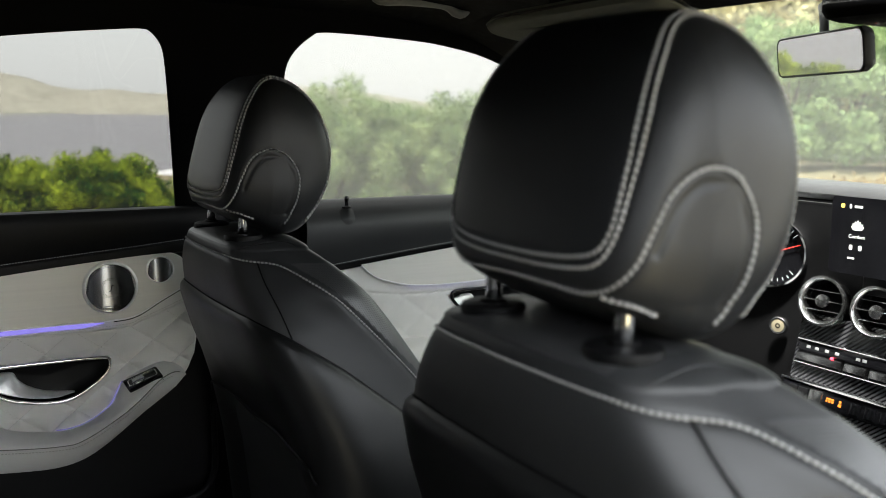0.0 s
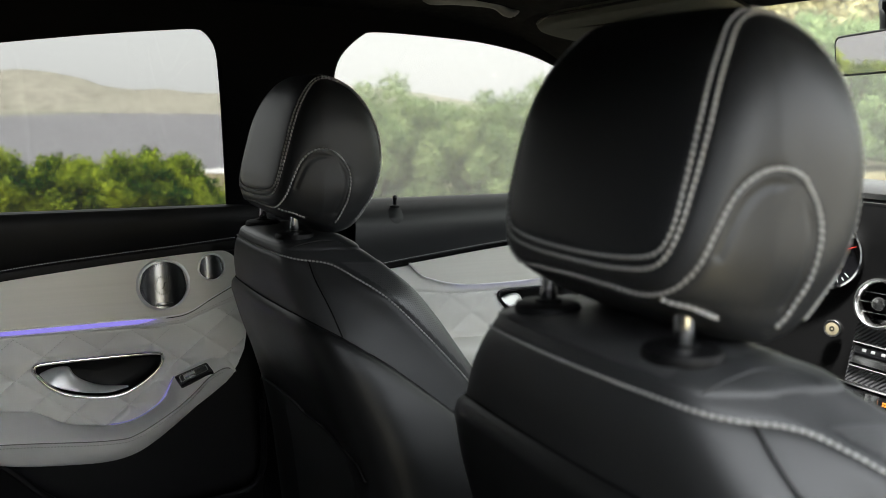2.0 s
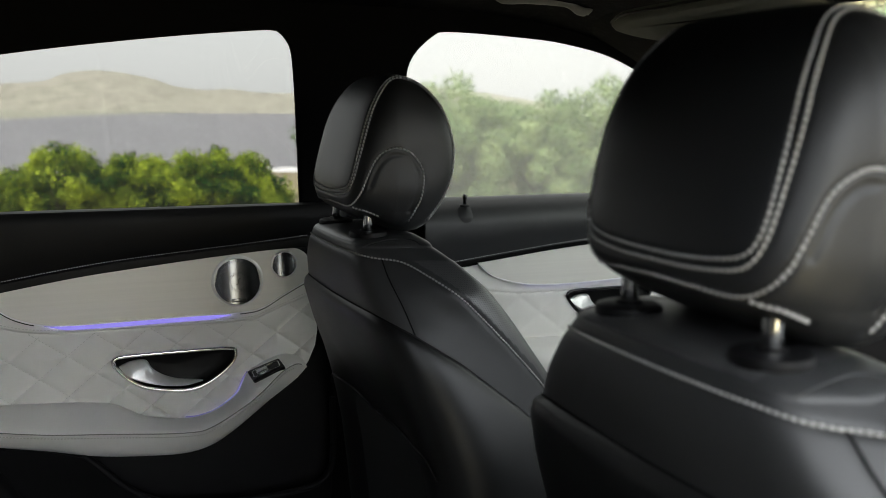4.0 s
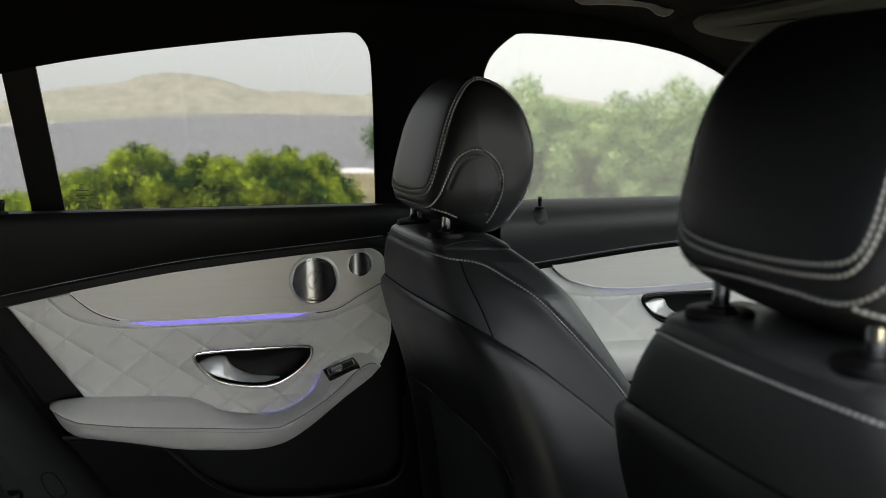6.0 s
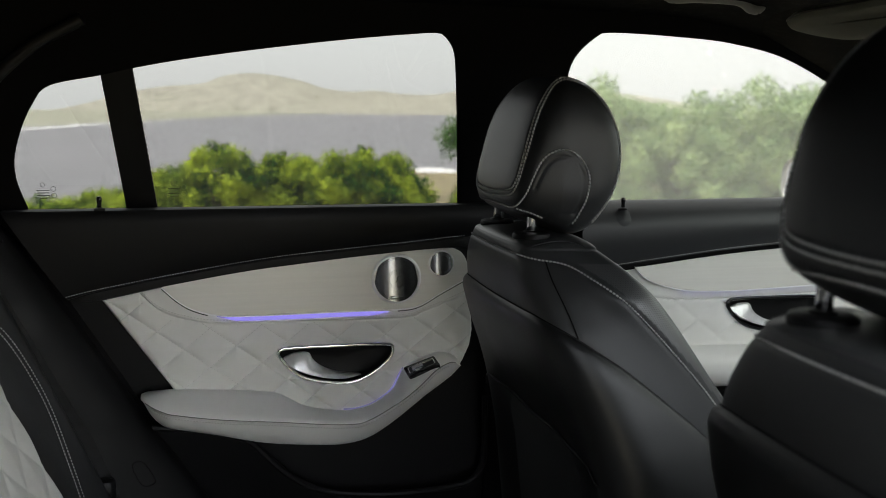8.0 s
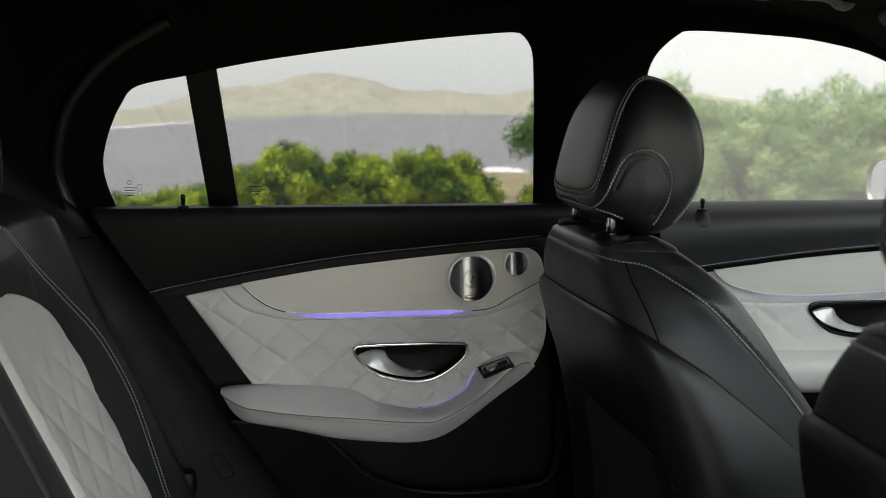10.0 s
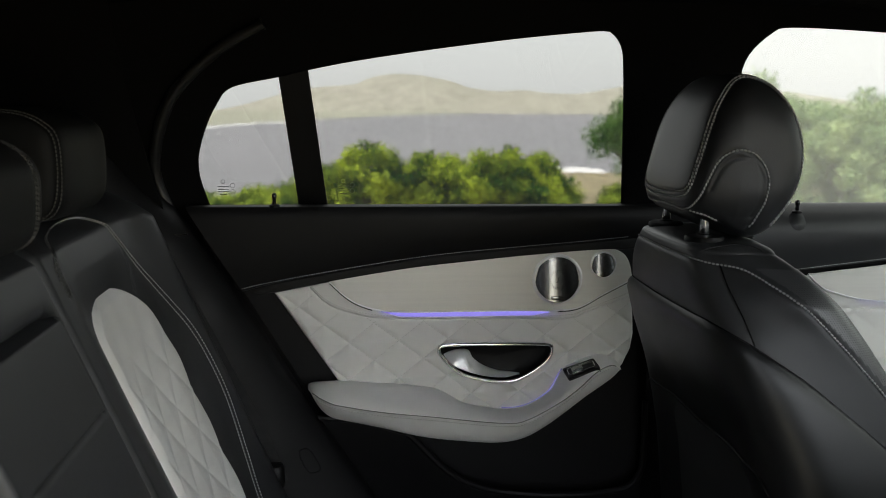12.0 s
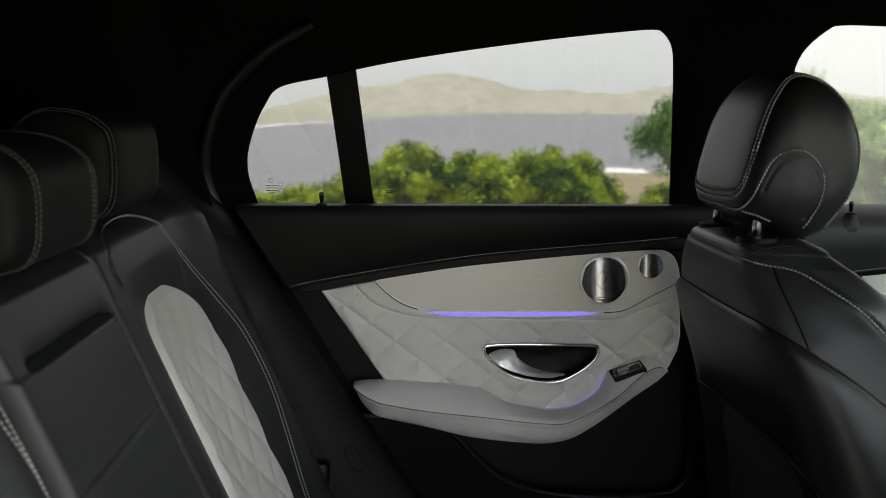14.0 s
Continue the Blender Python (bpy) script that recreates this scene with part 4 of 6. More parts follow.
arm = part("armrest", Shape().loft(np.array(rows).transpose(1, 0, 2)), WHITE_LEATHER, rear_door, "white leather padded armrest")
sew = Shape()
edge = np.stack([ax, ye - 0.0018, ze - 0.0065], 1)[6:-8]
sew.stitches(edge, 0.0050, 0.0008, 0.7)
part("armrest_stitching", sew, WHITE_THREAD, arm)
part("armrest_seam", Shape().tube(np.stack([ax, ye - 0.0003, ze - 0.0008], 1)[3:-4], 0.0009, 6), material("grey_seam", (0.22, 0.22, 0.2), 0.8), arm)
# Added faintly glowing tube; it imitates violet light falling on the fold's leather.
valley = on_plane([(-0.215, 0.8880), (-0.190, 0.8885), (-0.159, 0.8975), (-0.1275, 0.920), (-0.112, 0.948), (-0.104, 0.960)], 0.7298, 60)
part("light_strip", Shape().tube(valley, 0.0018, 8), FOLD_GLOW, rear_door, "added violet tube imitating the glow on the armrest fold")
# window switch
up = Vector((-0.338, -0.364, 0.868)).normalized()
ahead = (Vector((0.0619, -0.0043, 0.0223)) - up * up.dot(Vector((0.0619, -0.0043, 0.0223)))).normalized()
side = up.cross(ahead)
seat_m = Matrix((ahead, side, up)).transposed().to_4x4()
seat_m.translation = Vector((-0.0745, 0.7010, 0.9640)) + up * 0.0045


def flat_plate(w, d, r, h0, h1, skew=0.0):
    """A plate lying in the switch's plane, with rounded corners and an eased upper edge."""
    o = []
    for cx, cy, a0 in ((w - r, d - r, 0), (-w + r, d - r, 90), (-w + r, -d + r, 180), (w - r, -d + r, 270)):
        o += [(cx + r * math.cos(radians(a0 + a)), cy + r * math.sin(radians(a0 + a))) for a in (0, 30, 60, 90)]
    o = np.array(o)
    o[:, 0] += skew * o[:, 1]
    e = min(0.0010, r * 0.5)
    rings = [np.stack([o[:, 0] * f, o[:, 1] * g, np.full(len(o), h)], 1) for f, g, h in ((1, 1, h0), (1, 1, h1 - e), (1 - e * 0.3 / w, 1 - e * 0.3 / d, h1 - e * 0.3), (1 - e / w, 1 - e / d, h1))]
    q = np.array(seat_m)
    return Shape().loft(np.array(rings) @ q[:3, :3].T + q[:3, 3])


def flat_ring(w, d, r, thick, h):
    o = []
    for cx, cy, a0 in ((w - r, d - r, 0), (-w + r, d - r, 90), (-w + r, -d + r, 180), (w - r, -d + r, 270)):
        o += [(cx + r * math.cos(radians(a0 + a)), cy + r * math.sin(radians(a0 + a)), h) for a in (0, 30, 60, 90)]
    q = np.array(seat_m)
    return Shape().tube(np.array(o) @ q[:3, :3].T + q[:3, 3], thick, 8, True)


pod = part("switch_plate", flat_plate(0.0300, 0.0155, 0.003, -0.008, 0.0022, -0.12), GLOSS_BLACK, rear_door, "gloss black window switch plate")
part("switch_ring", flat_ring(0.0245, 0.0085, 0.004, 0.0012, 0.0027), BRUSHED, pod, "satin metal switch frame")
key = flat_plate(0.0105, 0.0052, 0.002, 0.0, 0.0062)
for v in key.v:
    v -= np.array(ahead) * 0.0075
part("switch_key", key, BRUSHED, pod, "satin metal window switch")
# lower pocket
rim = on_plane([(-0.55, 0.885), (-0.47, 0.876), (-0.40, 0.855), (-0.378, 0.842), (-0.317, 0.779), (-0.254, 0.743), (-0.17, 0.728), (-0.083, 0.724), (-0.01, 0.728), (0.026, 0.738), (0.045, 0.765), (0.05, 0.80), (0.049, 0.90)], 0.712, 120)
part("pocket_rim", Shape().tube(rim, 0.006, 8), BLACK_PLASTIC, rear_door, "black door pocket rim")
pk = np.array([np.stack([rim[:, 0], np.full(120, y), rim[:, 2] - d], 1) for y, d in ((0.712, 0.002), (0.716, 0.03), (0.735, 0.12), (0.75, 0.2))])
part("pocket", Shape().grid(pk), BLACK_PLASTIC, rear_door, "black door pocket")
lock_pin(-0.6165, 0.7090)

# front door
front_door = thing("car_door", "closed front car door lined in black and quilted white leather", "car door", "left doors")
fb = np.array([[(x, 0.757, z) for x in np.linspace(0.225, 1.3, 12)] for z in np.linspace(0.5, 1.245, 12)])
part("inner_panel", Shape().slab(fb, -0.03), BLACK_PLASTIC, front_door, "black plastic door lining")
F_STITCH = [(0.20, 1.120), (0.242, 1.132), (0.40, 1.150), (0.582, 1.168), (0.8, 1.18), (1.1, 1.19), (1.3, 1.19)]
# Lighter material than the rear door top, to imitate stronger daylight up front.
part("upper_panel", upper_panel(0.228, 1.3, F_STITCH, SHOULDER, 0.708), BLACK_LEATHER, front_door, "black leather door top")
part("stitching", Shape().stitches(on_plane([(x, z + 0.004) for x, z in F_STITCH[1:]], 0.7055, 300), 0.0045, 0.0007), THREAD, front_door)
nx = 200
U, V = np.meshgrid(np.linspace(0, 1, nx), np.linspace(0, 1, 90), indexing="ij")
xx = 0.255 + U * 0.8
zt = curve_at(F_STITCH, xx) - 0.018
zz = 0.88 + V * (zt - 0.88)
h = quilt_height(xx, zz, (0.50, 1.02), (0.0475, -0.036), (0.0475, 0.038), 0.003, 0.007)
fcrease = [(0.29, 1.115), (0.34, 1.085), (0.40, 1.070), (0.50, 1.062), (0.65, 1.064), (0.9, 1.07), (1.06, 1.08)]
cz = curve_at(fcrease, np.clip(xx, 0.29, 1.06))
h = np.where((zz > cz) & (xx > 0.29), 0.003, h) - 0.003 * np.exp(-((zz - cz) / 0.0016) ** 2)
h = np.where(inside(xx - 0.895, zz - 0.052, HANDLE), -0.016, h)
fq = np.stack([xx, 0.735 - h, zz], 2)
part("quilted_panel", Shape().slab(fq, 0.006, np.broadcast_to([0.0, -1.0, 0.0], fq.shape)), WHITE_LEATHER, front_door, "white diamond-quilted leather")
ftrim_low = spline([(0.352, 1.134), (0.375, 1.113), (0.399, 1.101), (0.463, 1.085), (0.557, 1.080), (0.70, 1.083), (0.9, 1.09), (1.05, 1.10)], 80)
fx = np.linspace(1.05, 0.352, 60)[1:-1]
ftrim = np.vstack([ftrim_low, np.stack([fx, curve_at(F_STITCH, fx) - 0.012], 1)])
part("trim_panel", prism(ftrim, 0.7220, 0.7255, 0.0010), SATIN_TRIM, front_door, "satin champagne trim strip")
part("trim_edge", edging(np.stack([ftrim_low[:, 0], np.full(80, 0.7228), ftrim_low[:, 1] - 0.0012], 1)), WHITENED_CHROME, front_door, "thin chrome edging")
part("light_strip", Shape().tube(on_plane([(0.46, 1.0850), (0.557, 1.0795), (0.70, 1.0830), (0.88, 1.090)], 0.7284, 40), 0.0034, 8), LED, front_door, "violet glowing ambient light strip")
handle(front_door, 0.895, 0.052, rim_mat=GLOSS_BLACK, rim_label="gloss black handle surround")
fax = np.linspace(0.40, 1.05, 50)
prof = [(0.742, 0.968), (0.71, 0.970), (0.68, 0.966), (0.665, 0.958), (0.660, 0.945), (0.664, 0.925), (0.675, 0.905), (0.69, 0.895), (0.742, 0.893)]
part("armrest", Shape().loft(np.array([[(x, y - 0.0, z - 0.04 * (x - 0.5)) for y, z in prof] for x in fax])), WHITE_LEATHER, front_door, "white leather padded armrest")
pin = lock_pin(0.3120, 0.7030, 1.2505)
drop = [np.array([[0.313 + 0.021 * r * math.cos(a) * (1 - 0.25 * r * math.sin(a)), 0.7010 - 0.007 * (1 - r * r) + 0.35 * max(0.0, 0.026 * r * math.sin(a)) - 0.10 * max(0.0, -0.026 * r * math.sin(a)), 1.228 + 0.024 * r * math.sin(a)] for a in np.linspace(0, 2 * math.pi, 28, endpoint=False)]) for r in (1.0, 0.96, 0.85, 0.65, 0.4, 0.15, 0.01)]
part("pin_base", Shape().grid(np.array(drop), close_v=True), BLACK_LEATHER, pin, "rounded black pin base")

# lower centre pillar, between the doors
px = np.array([[(x, 0.745 - 0.03 * math.sin(math.pi * f), z) for f, x in zip(np.linspace(0, 1, 13), np.linspace(0.060, 0.232, 13))] for z in np.linspace(0.36, 1.265, 20)])
single("trim_centre_pillar", Shape().slab(px, -0.02), BLACK_PLASTIC, "black plastic centre pillar trim", "pillar trim", kind="structure")


# ---- front seats ----
def headrest_parts(seat):
    """Front headrest in the seat's own space: x ahead, y across from the middle, z up."""
    prof = spline([(0.004, 1.475), (0.034, 1.466), (0.062, 1.442), (0.081, 1.408), (0.091, 1.375), (0.092, 1.341), (0.084, 1.308), (0.073, 1.284), (0.056, 1.267), (0.032, 1.262), (0.002, 1.272), (-0.028, 1.286),
                   (-0.046, 1.297), (-0.055, 1.312), (-0.057, 1.34), (-0.052, 1.38), (-0.045, 1.415), (-0.033, 1.445), (-0.014, 1.468)], 280, True)
    lean = lambda x, z: x + 0.11 * (z - 1.29)
    prof[:, 0] = lean(prof[:, 0], prof[:, 1])
    prof[:, 1] += 0.003 * np.clip((prof[:, 1] - 1.38) / 0.09, 0, 1)
    c = np.array([0.022, 1.370])
    half, power = 0.1190, 5.5
    phi = np.linspace(-1, 1, 161)
    ang = np.sign(phi) * np.abs(phi) ** 1.0 * np.pi / 2
    rho = np.maximum(np.cos(ang), 0) ** (2 / power)
    eta = np.sign(ang) * np.abs(np.sin(ang)) ** (2 / power)
    # flatten the spacing near the rims
    p = np.zeros((280, 161, 3))
    rel = prof - c
    p[..., 0] = c[0] + rel[:, :1] * rho
    p[..., 2] = c[1] + rel[:, 1:] * rho
    p[..., 1] = half * eta * (1 - 0.14 * np.clip((p[..., 2] - 1.38) / 0.09, 0, 1) ** 2 - 0.05 * np.clip((1.335 - p[..., 2]) / 0.04, 0, 1) ** 2)
    # the rear narrows a little, and its face is gently domed across
    p[..., 1] *= 1 - 0.06 * np.clip((0.005 - p[..., 0]) / 0.05, 0, 1)
    p[..., 0] -= 0.004 * (1 - (p[..., 1] / half) ** 2) * np.clip((0.0 - p[..., 0]) / 0.05, 0, 1)
    ext = np.concatenate([p[-1:], p, p[:1]])
    n = normals_of(ext)[1:-1]
    if ((p - np.array([c[0], 0, c[1]])) * n).sum() < 0:
        n = -n
    flatp, flatn = p[:, 4:-4].reshape(-1, 3), n[:, 4:-4].reshape(-1, 3)
    lines = []
    for sgn in (1, -1):
        for off in (0.0, 0.0075):
            side = [(0.066, -0.112, 1.272), (0.089, -0.113, 1.330), (0.085, -0.112, 1.390), (0.060, -0.105, 1.440), (0.026, -0.090, 1.468), (-0.010, -0.080, 1.470), (-0.033, -0.091, 1.446), (-0.045, -0.098, 1.405),
                    (-0.050, -0.097, 1.368), (-0.056, -0.094, 1.338), (-0.062, -0.084, 1.3215), (-0.066, -0.062, 1.3160), (-0.070, -0.030, 1.3135), (-0.071, 0.0, 1.3130), (-0.071, 0.004, 1.3130)]
            pts = []
            for k, (x, y, z) in enumerate(side):
                f = np.clip((k - 7) / 3, 0, 1)
                wide = 1.0 if sgn > 0 else 1.08 - 0.08 * np.clip((k - 7) / 4, 0, 1)
                pts.append((lean(x, z), (y * wide + off * (1 - f * 0.8)) * sgn, z + off * f))
            lines.append(spline(pts, 260))
        arc = [(-0.066, 0.004, 1.2970), (-0.066, 0.0, 1.2970), (-0.062, -0.035, 1.2975), (-0.052, -0.066, 1.2990), (-0.048, -0.090, 1.306), (-0.044, -0.108, 1.322), (-0.037, -0.116, 1.344), (-0.027, -0.118, 1.363), (-0.015, -0.118, 1.374), (0.001, -0.118, 1.380),
               (0.019, -0.118, 1.376), (0.034, -0.118, 1.362), (0.042, -0.118, 1.342), (0.039, -0.118, 1.314), (0.031, -0.115, 1.290), (0.021, -0.108, 1.272)]
        lines.append(spline([(x, y * sgn, z) for x, y, z in arc], 220))
        lines.append(spline([(x, y * sgn, z) for x, y, z in ((-0.048, -0.080, 1.2985), (-0.034, -0.094, 1.290), (-0.014, -0.100, 1.281))], 36))
    lines = [snap(l, flatp, flatn, 0.0002) for l in lines]
    inner = [snap(spline([(x, y * sgn, z) for x, y, z in ((-0.034, -0.118, 1.330), (-0.022, -0.118, 1.354), (-0.011, -0.118, 1.366), (0.001, -0.118, 1.371), (0.017, -0.118, 1.367), (0.029, -0.118, 1.355), (0.035, -0.118, 1.340), (0.032, -0.117, 1.314), (0.024, -0.115, 1.292))], 120), flatp, flatn, 0.0) for sgn in (1, -1)]
    q = groove(p, n, lines, 0.0011, 0.0026)
    q = groove(q, n, inner, 0.0014, 0.0034)
    head = part("headrest", Shape().grid(q, close_u=True), BLACK_LEATHER, seat, "black leather headrest with pale contrast stitching")
    sew = Shape()
    for l in lines:
        sew.stitches(l, 0.0050, 0.0013, 0.84, twist=0.4)
    part("stitching", sew, THREAD, head)
    for y in (-0.0745, 0.0745):
        part("post", Shape().lathe([(0.0064, 1.235), (0.0064, 1.262), (0.0058, 1.263), (0.0058, 1.266), (0.0064, 1.267), (0.0064, 1.31)], pose(-0.0215, y, 0), 20), CHROME, head, "chrome headrest post")
        part("collar", Shape().lathe([(0.0225, 1.250), (0.0250, 1.2570), (0.0257, 1.2625), (0.0247, 1.2660), (0.0210, 1.2675), (0.0110, 1.2680), (0.0090, 1.2700), (0.007, 1.2700)], pose(-0.0215, y, 0), 32), BLACK_PLASTIC, seat, "black plastic post collar")


SZ = [1.262, 1.250, 1.236, 1.220, 1.200, 1.155, 1.100, 1.050, 1.000, 0.900, 0.800, 0.700, 0.600]
S_REAR = [-0.046, -0.052, -0.055, -0.055, -0.052, -0.040, -0.018, 0.004, 0.022, 0.043, 0.055, 0.065, 0.075]
S_BACK_HALF = [0.112, 0.124, 0.137, 0.150, 0.170, 0.206, 0.226, 0.238, 0.247, 0.256, 0.260, 0.260, 0.256]
S_RIDGE = [-0.012, -0.006, 0.000, 0.026, 0.050, 0.095, 0.146, 0.186, 0.218, 0.268, 0.296, 0.312, 0.322]
S_RIDGE_HALF = [0.118, 0.134, 0.152, 0.190, 0.212, 0.220, 0.227, 0.233, 0.238, 0.246, 0.250, 0.250, 0.248]
S_TIP = [0.026, 0.046, 0.062, 0.079, 0.103, 0.139, 0.177, 0.212, 0.246, 0.296, 0.322, 0.336, 0.345]
S_TIP_HALF = [0.120, 0.150, 0.176, 0.196, 0.203, 0.206, 0.210, 0.214, 0.218, 0.224, 0.226, 0.226, 0.224]
S_FRONT = [0.040, 0.048, 0.054, 0.060, 0.068, 0.082, 0.100, 0.118, 0.136, 0.170, 0.202, 0.232, 0.262]


def along_seat(z, values):
    """A seat measure at a height, gliding through its table."""
    fine = np.linspace(0.6, 1.262, 400)
    raw = np.interp(fine, SZ[::-1], values[::-1])
    ker = np.exp(-np.linspace(-2, 2, 25) ** 2)
    pad = np.r_[2 * raw[0] - raw[12:0:-1], raw, 2 * raw[-1] - raw[-2:-14:-1]]
    return np.interp(z, fine, np.convolve(pad, ker / ker.sum(), "valid"))


def backrest_section(z, n=320):
    r, w, g, v, t, q, f = (along_seat(z, k) for k in (S_REAR, S_BACK_HALF, S_RIDGE, S_RIDGE_HALF, S_TIP, S_TIP_HALF, S_FRONT))
    half = [(r - 0.006, 0.0), (r - 0.004, 0.45 * w), (r, 0.80 * w), (r + 0.010, 0.945 * w), (r + 0.028, w), ((r + 0.028 + g) / 2, (w + v) / 2), (g - 0.006, 0.992 * v), (g + 0.004, v), ((g + t) / 2 + 0.004, (v * 1.6 + q * 0.4) / 2), (t, q), (t * 0.7 + f * 0.3 + 0.004, 0.76 * q), (f + 0.005, 0.48 * q), (f, 0.25 * q), (f, 0.0)]
    loop = half + [(x, -y) for x, y in half[-2:0:-1]]
    p = spline(loop, n, True)
    ker = np.exp(-(np.arange(-14, 15) / 6.0) ** 2)
    p = sum(k * np.roll(p, d, 0) for k, d in zip(ker / ker.sum(), range(-14, 15)))
    return np.stack([p[:, 0], p[:, 1], np.full(n, z)], 1)


def seam_height(x):
    return np.interp(x, [-0.1, -0.045, -0.01, 0.053, 0.134, 0.19, 0.27, 0.33], [1.172, 1.172, 1.152, 1.110, 1.044, 0.993, 0.90, 0.80])


def front_seat(label, m):
    seat = thing("front_seat", label, "car seat", "front seats")
    zs = np.r_[np.linspace(1.250, 1.0, 120), np.linspace(0.99, 0.60, 30)]
    rings = [backrest_section(z) for z in zs]
    top = rings[0]
    mid = top.mean(0)
    crown = [mid + (top - mid) * np.array([f, f, 1]) + np.array([0, 0, 0.0125 * math.sqrt(1 - f ** 5)]) for f in np.sin(np.linspace(0.02, 1.0, 30)[:-1] * np.pi / 2)]
    p = np.array(crown + rings)
    nc = len(crown)
    ker = np.exp(-(np.arange(-9, 10) / 4.0) ** 2)
    ker /= ker.sum()
    soft = p.copy()
    pad = np.concatenate([soft[nc:nc + 1]] * 9 + [soft[nc:nc + 120]] + [2 * soft[nc + 119:nc + 120] - soft[nc + 119 - k:nc + 120 - k] for k in range(1, 10)])
    fine = sum(k * pad[i:i + 120] for i, k in enumerate(ker))
    blend = np.clip(np.arange(120) / 14, 0, 1)[:, None, None] * np.clip((119 - np.arange(120)) / 10, 0, 1)[:, None, None]
    soft[nc:nc + 120] += (fine - soft[nc:nc + 120]) * blend * np.array([1, 1, 0])
    p = soft
    n = normals_of(np.concatenate([p[:, -1:], p, p[:, :1]], 1))[:, 1:-1]
    if ((p - p.mean((0, 1))) * n).sum() < 0:
        n = -n
    flatp, flatn = p[6:].reshape(-1, 3), n[6:].reshape(-1, 3)
    edge = [(-0.056, 0.0, 1.2430), (-0.055, -0.07, 1.2430), (-0.052, -0.103, 1.2428), (-0.043, -0.122, 1.2390), (-0.028, -0.131, 1.2345), (-0.012, -0.138, 1.2325), (0.002, -0.154, 1.2310), (0.016, -0.178, 1.2260), (0.030, -0.199, 1.2175), (0.050, -0.213, 1.2005), (0.090, -0.220, 1.160), (0.130, -0.226, 1.117), (0.170, -0.231, 1.071), (0.220, -0.240, 1.000), (0.265, -0.247, 0.91)]
    bow = spline(edge, 300)
    gk = np.exp(-(np.arange(-14, 15) / 7.0) ** 2)
    far = np.vstack([bow[14:0:-1] * (1, -1, 1), bow, 2 * bow[-1] - bow[-2:-16:-1]])
    bow = np.stack([np.convolve(far[:, k], gk / gk.sum(), "valid") for k in range(3)], 1)
    lines = [snap(bow * (1, s, 1), flatp, flatn, 0.0003) for s in (1, -1)]
    seams = [snap(spline([(x, y * s, z) for x, y, z in pts], 80), flatp, flatn, 0.0) for s in (1, -1) for pts in
             (((-0.022, -0.134, 1.233), (-0.020, -0.157, 1.211), (-0.012, -0.186, 1.180), (-0.005, -0.208, 1.150)),
              ((-0.044, -0.117, 1.253), (-0.030, -0.117, 1.259), (-0.012, -0.115, 1.261), (0.006, -0.114, 1.262), (0.020, -0.120, 1.258), (0.032, -0.136, 1.248)))]
    q = groove(p, n, lines, 0.0016, 0.0030)
    q = groove(q, n, seams[::2], 0.0016, 0.0022)
    uv = np.zeros(p.shape[:2] + (2,))
    run = np.concatenate([np.zeros((len(p), 1)), np.cumsum(np.linalg.norm(np.diff(p, axis=1), axis=2), axis=1)], 1)
    down = np.r_[0, np.cumsum(np.linalg.norm(np.diff(p[:, 100], axis=0), axis=1))]
    for s in (1, -1):
        mine = p[..., 1] * s > 0
        tip = np.where(mine, p[..., 0], -9).argmax(1)
        tip[:nc + 1] = tip[nc + 1]
        uv[..., 0] = np.where(mine, (run - run[np.arange(len(p)), tip][:, None]) + 3.0 * s, uv[..., 0])
    uv[..., 1] = down[:, None]
    flat_top = np.arange(len(p))[:, None] + 0 * p[..., 2] < nc
    uv[flat_top] = np.stack([p[..., 1][flat_top], p[..., 0][flat_top]], 1)
    back = part("backrest", Shape().grid(q, close_v=True, uv=uv), LIT_SEAT_LEATHER, seat, "black leather backrest")
    # punched leather on the inner faces of the bolsters and the top
    nu, nv = q.shape[:2]
    zc = np.clip(p[..., 2], 0.6, 1.262)
    gz, tz, fz = (along_seat(zc, k) for k in (S_RIDGE, S_TIP_HALF, S_FRONT))
    punched = ((p[..., 0] > gz + 0.007) & (np.abs(p[..., 1]) > 0.42 * tz) & (zc > 0.95) & (zc < 1.236)) | (flat_top & (p[..., 2] > 1.2550) & (np.abs(p[..., 1]) < 0.095))
    lifted = (q + n * 0.0008).reshape(-1, 3)
    for name, keep in (("bolster_face", punched & (p[..., 1] > 0) & ~flat_top), ("bolster_face", punched & (p[..., 1] < 0) & ~flat_top), ("top_panel", punched & flat_top)):
        faces = [(i * nv + j, (i + 1) * nv + j, (i + 1) * nv + (j + 1) % nv, i * nv + (j + 1) % nv) for i in range(nu - 1) for j in range(nv) if keep[i, j] and keep[i + 1, j] and keep[i, (j + 1) % nv] and keep[i + 1, (j + 1) % nv]]
        used = sorted({k for f in faces for k in f})
        index = {k: i for i, k in enumerate(used)}
        part(name, Shape().add(lifted[used], [tuple(index[k] for k in f) for f in faces], uv.reshape(-1, 2)[used]), PERFORATED, back, "perforated black leather")
    for i, k in enumerate(seams):
        part("seam", Shape().tube(k, 0.0010 if i % 2 else 0.0009, 8), BLACK_LEATHER if i % 2 else SEAM, back)
    sew = Shape()
    for l in lines:
        sew.stitches(l, 0.0050, 0.0013, 0.80, twist=0.3)
    part("stitching", sew, THREAD, back)
    # rear shell below the seam
    rows = []
    base = np.array([backrest_section(z) for z in np.linspace(1.19, 0.60, 120)])
    ring = base[0]
    keep = list(range(200, 320, 2)) + list(range(0, 122, 2))
    for f in np.r_[0, 0.004, 0.012, 0.03, np.linspace(0.08, 1, 40)]:
        row = []
        for j in keep:
            col = base[:, j]
            zt = None
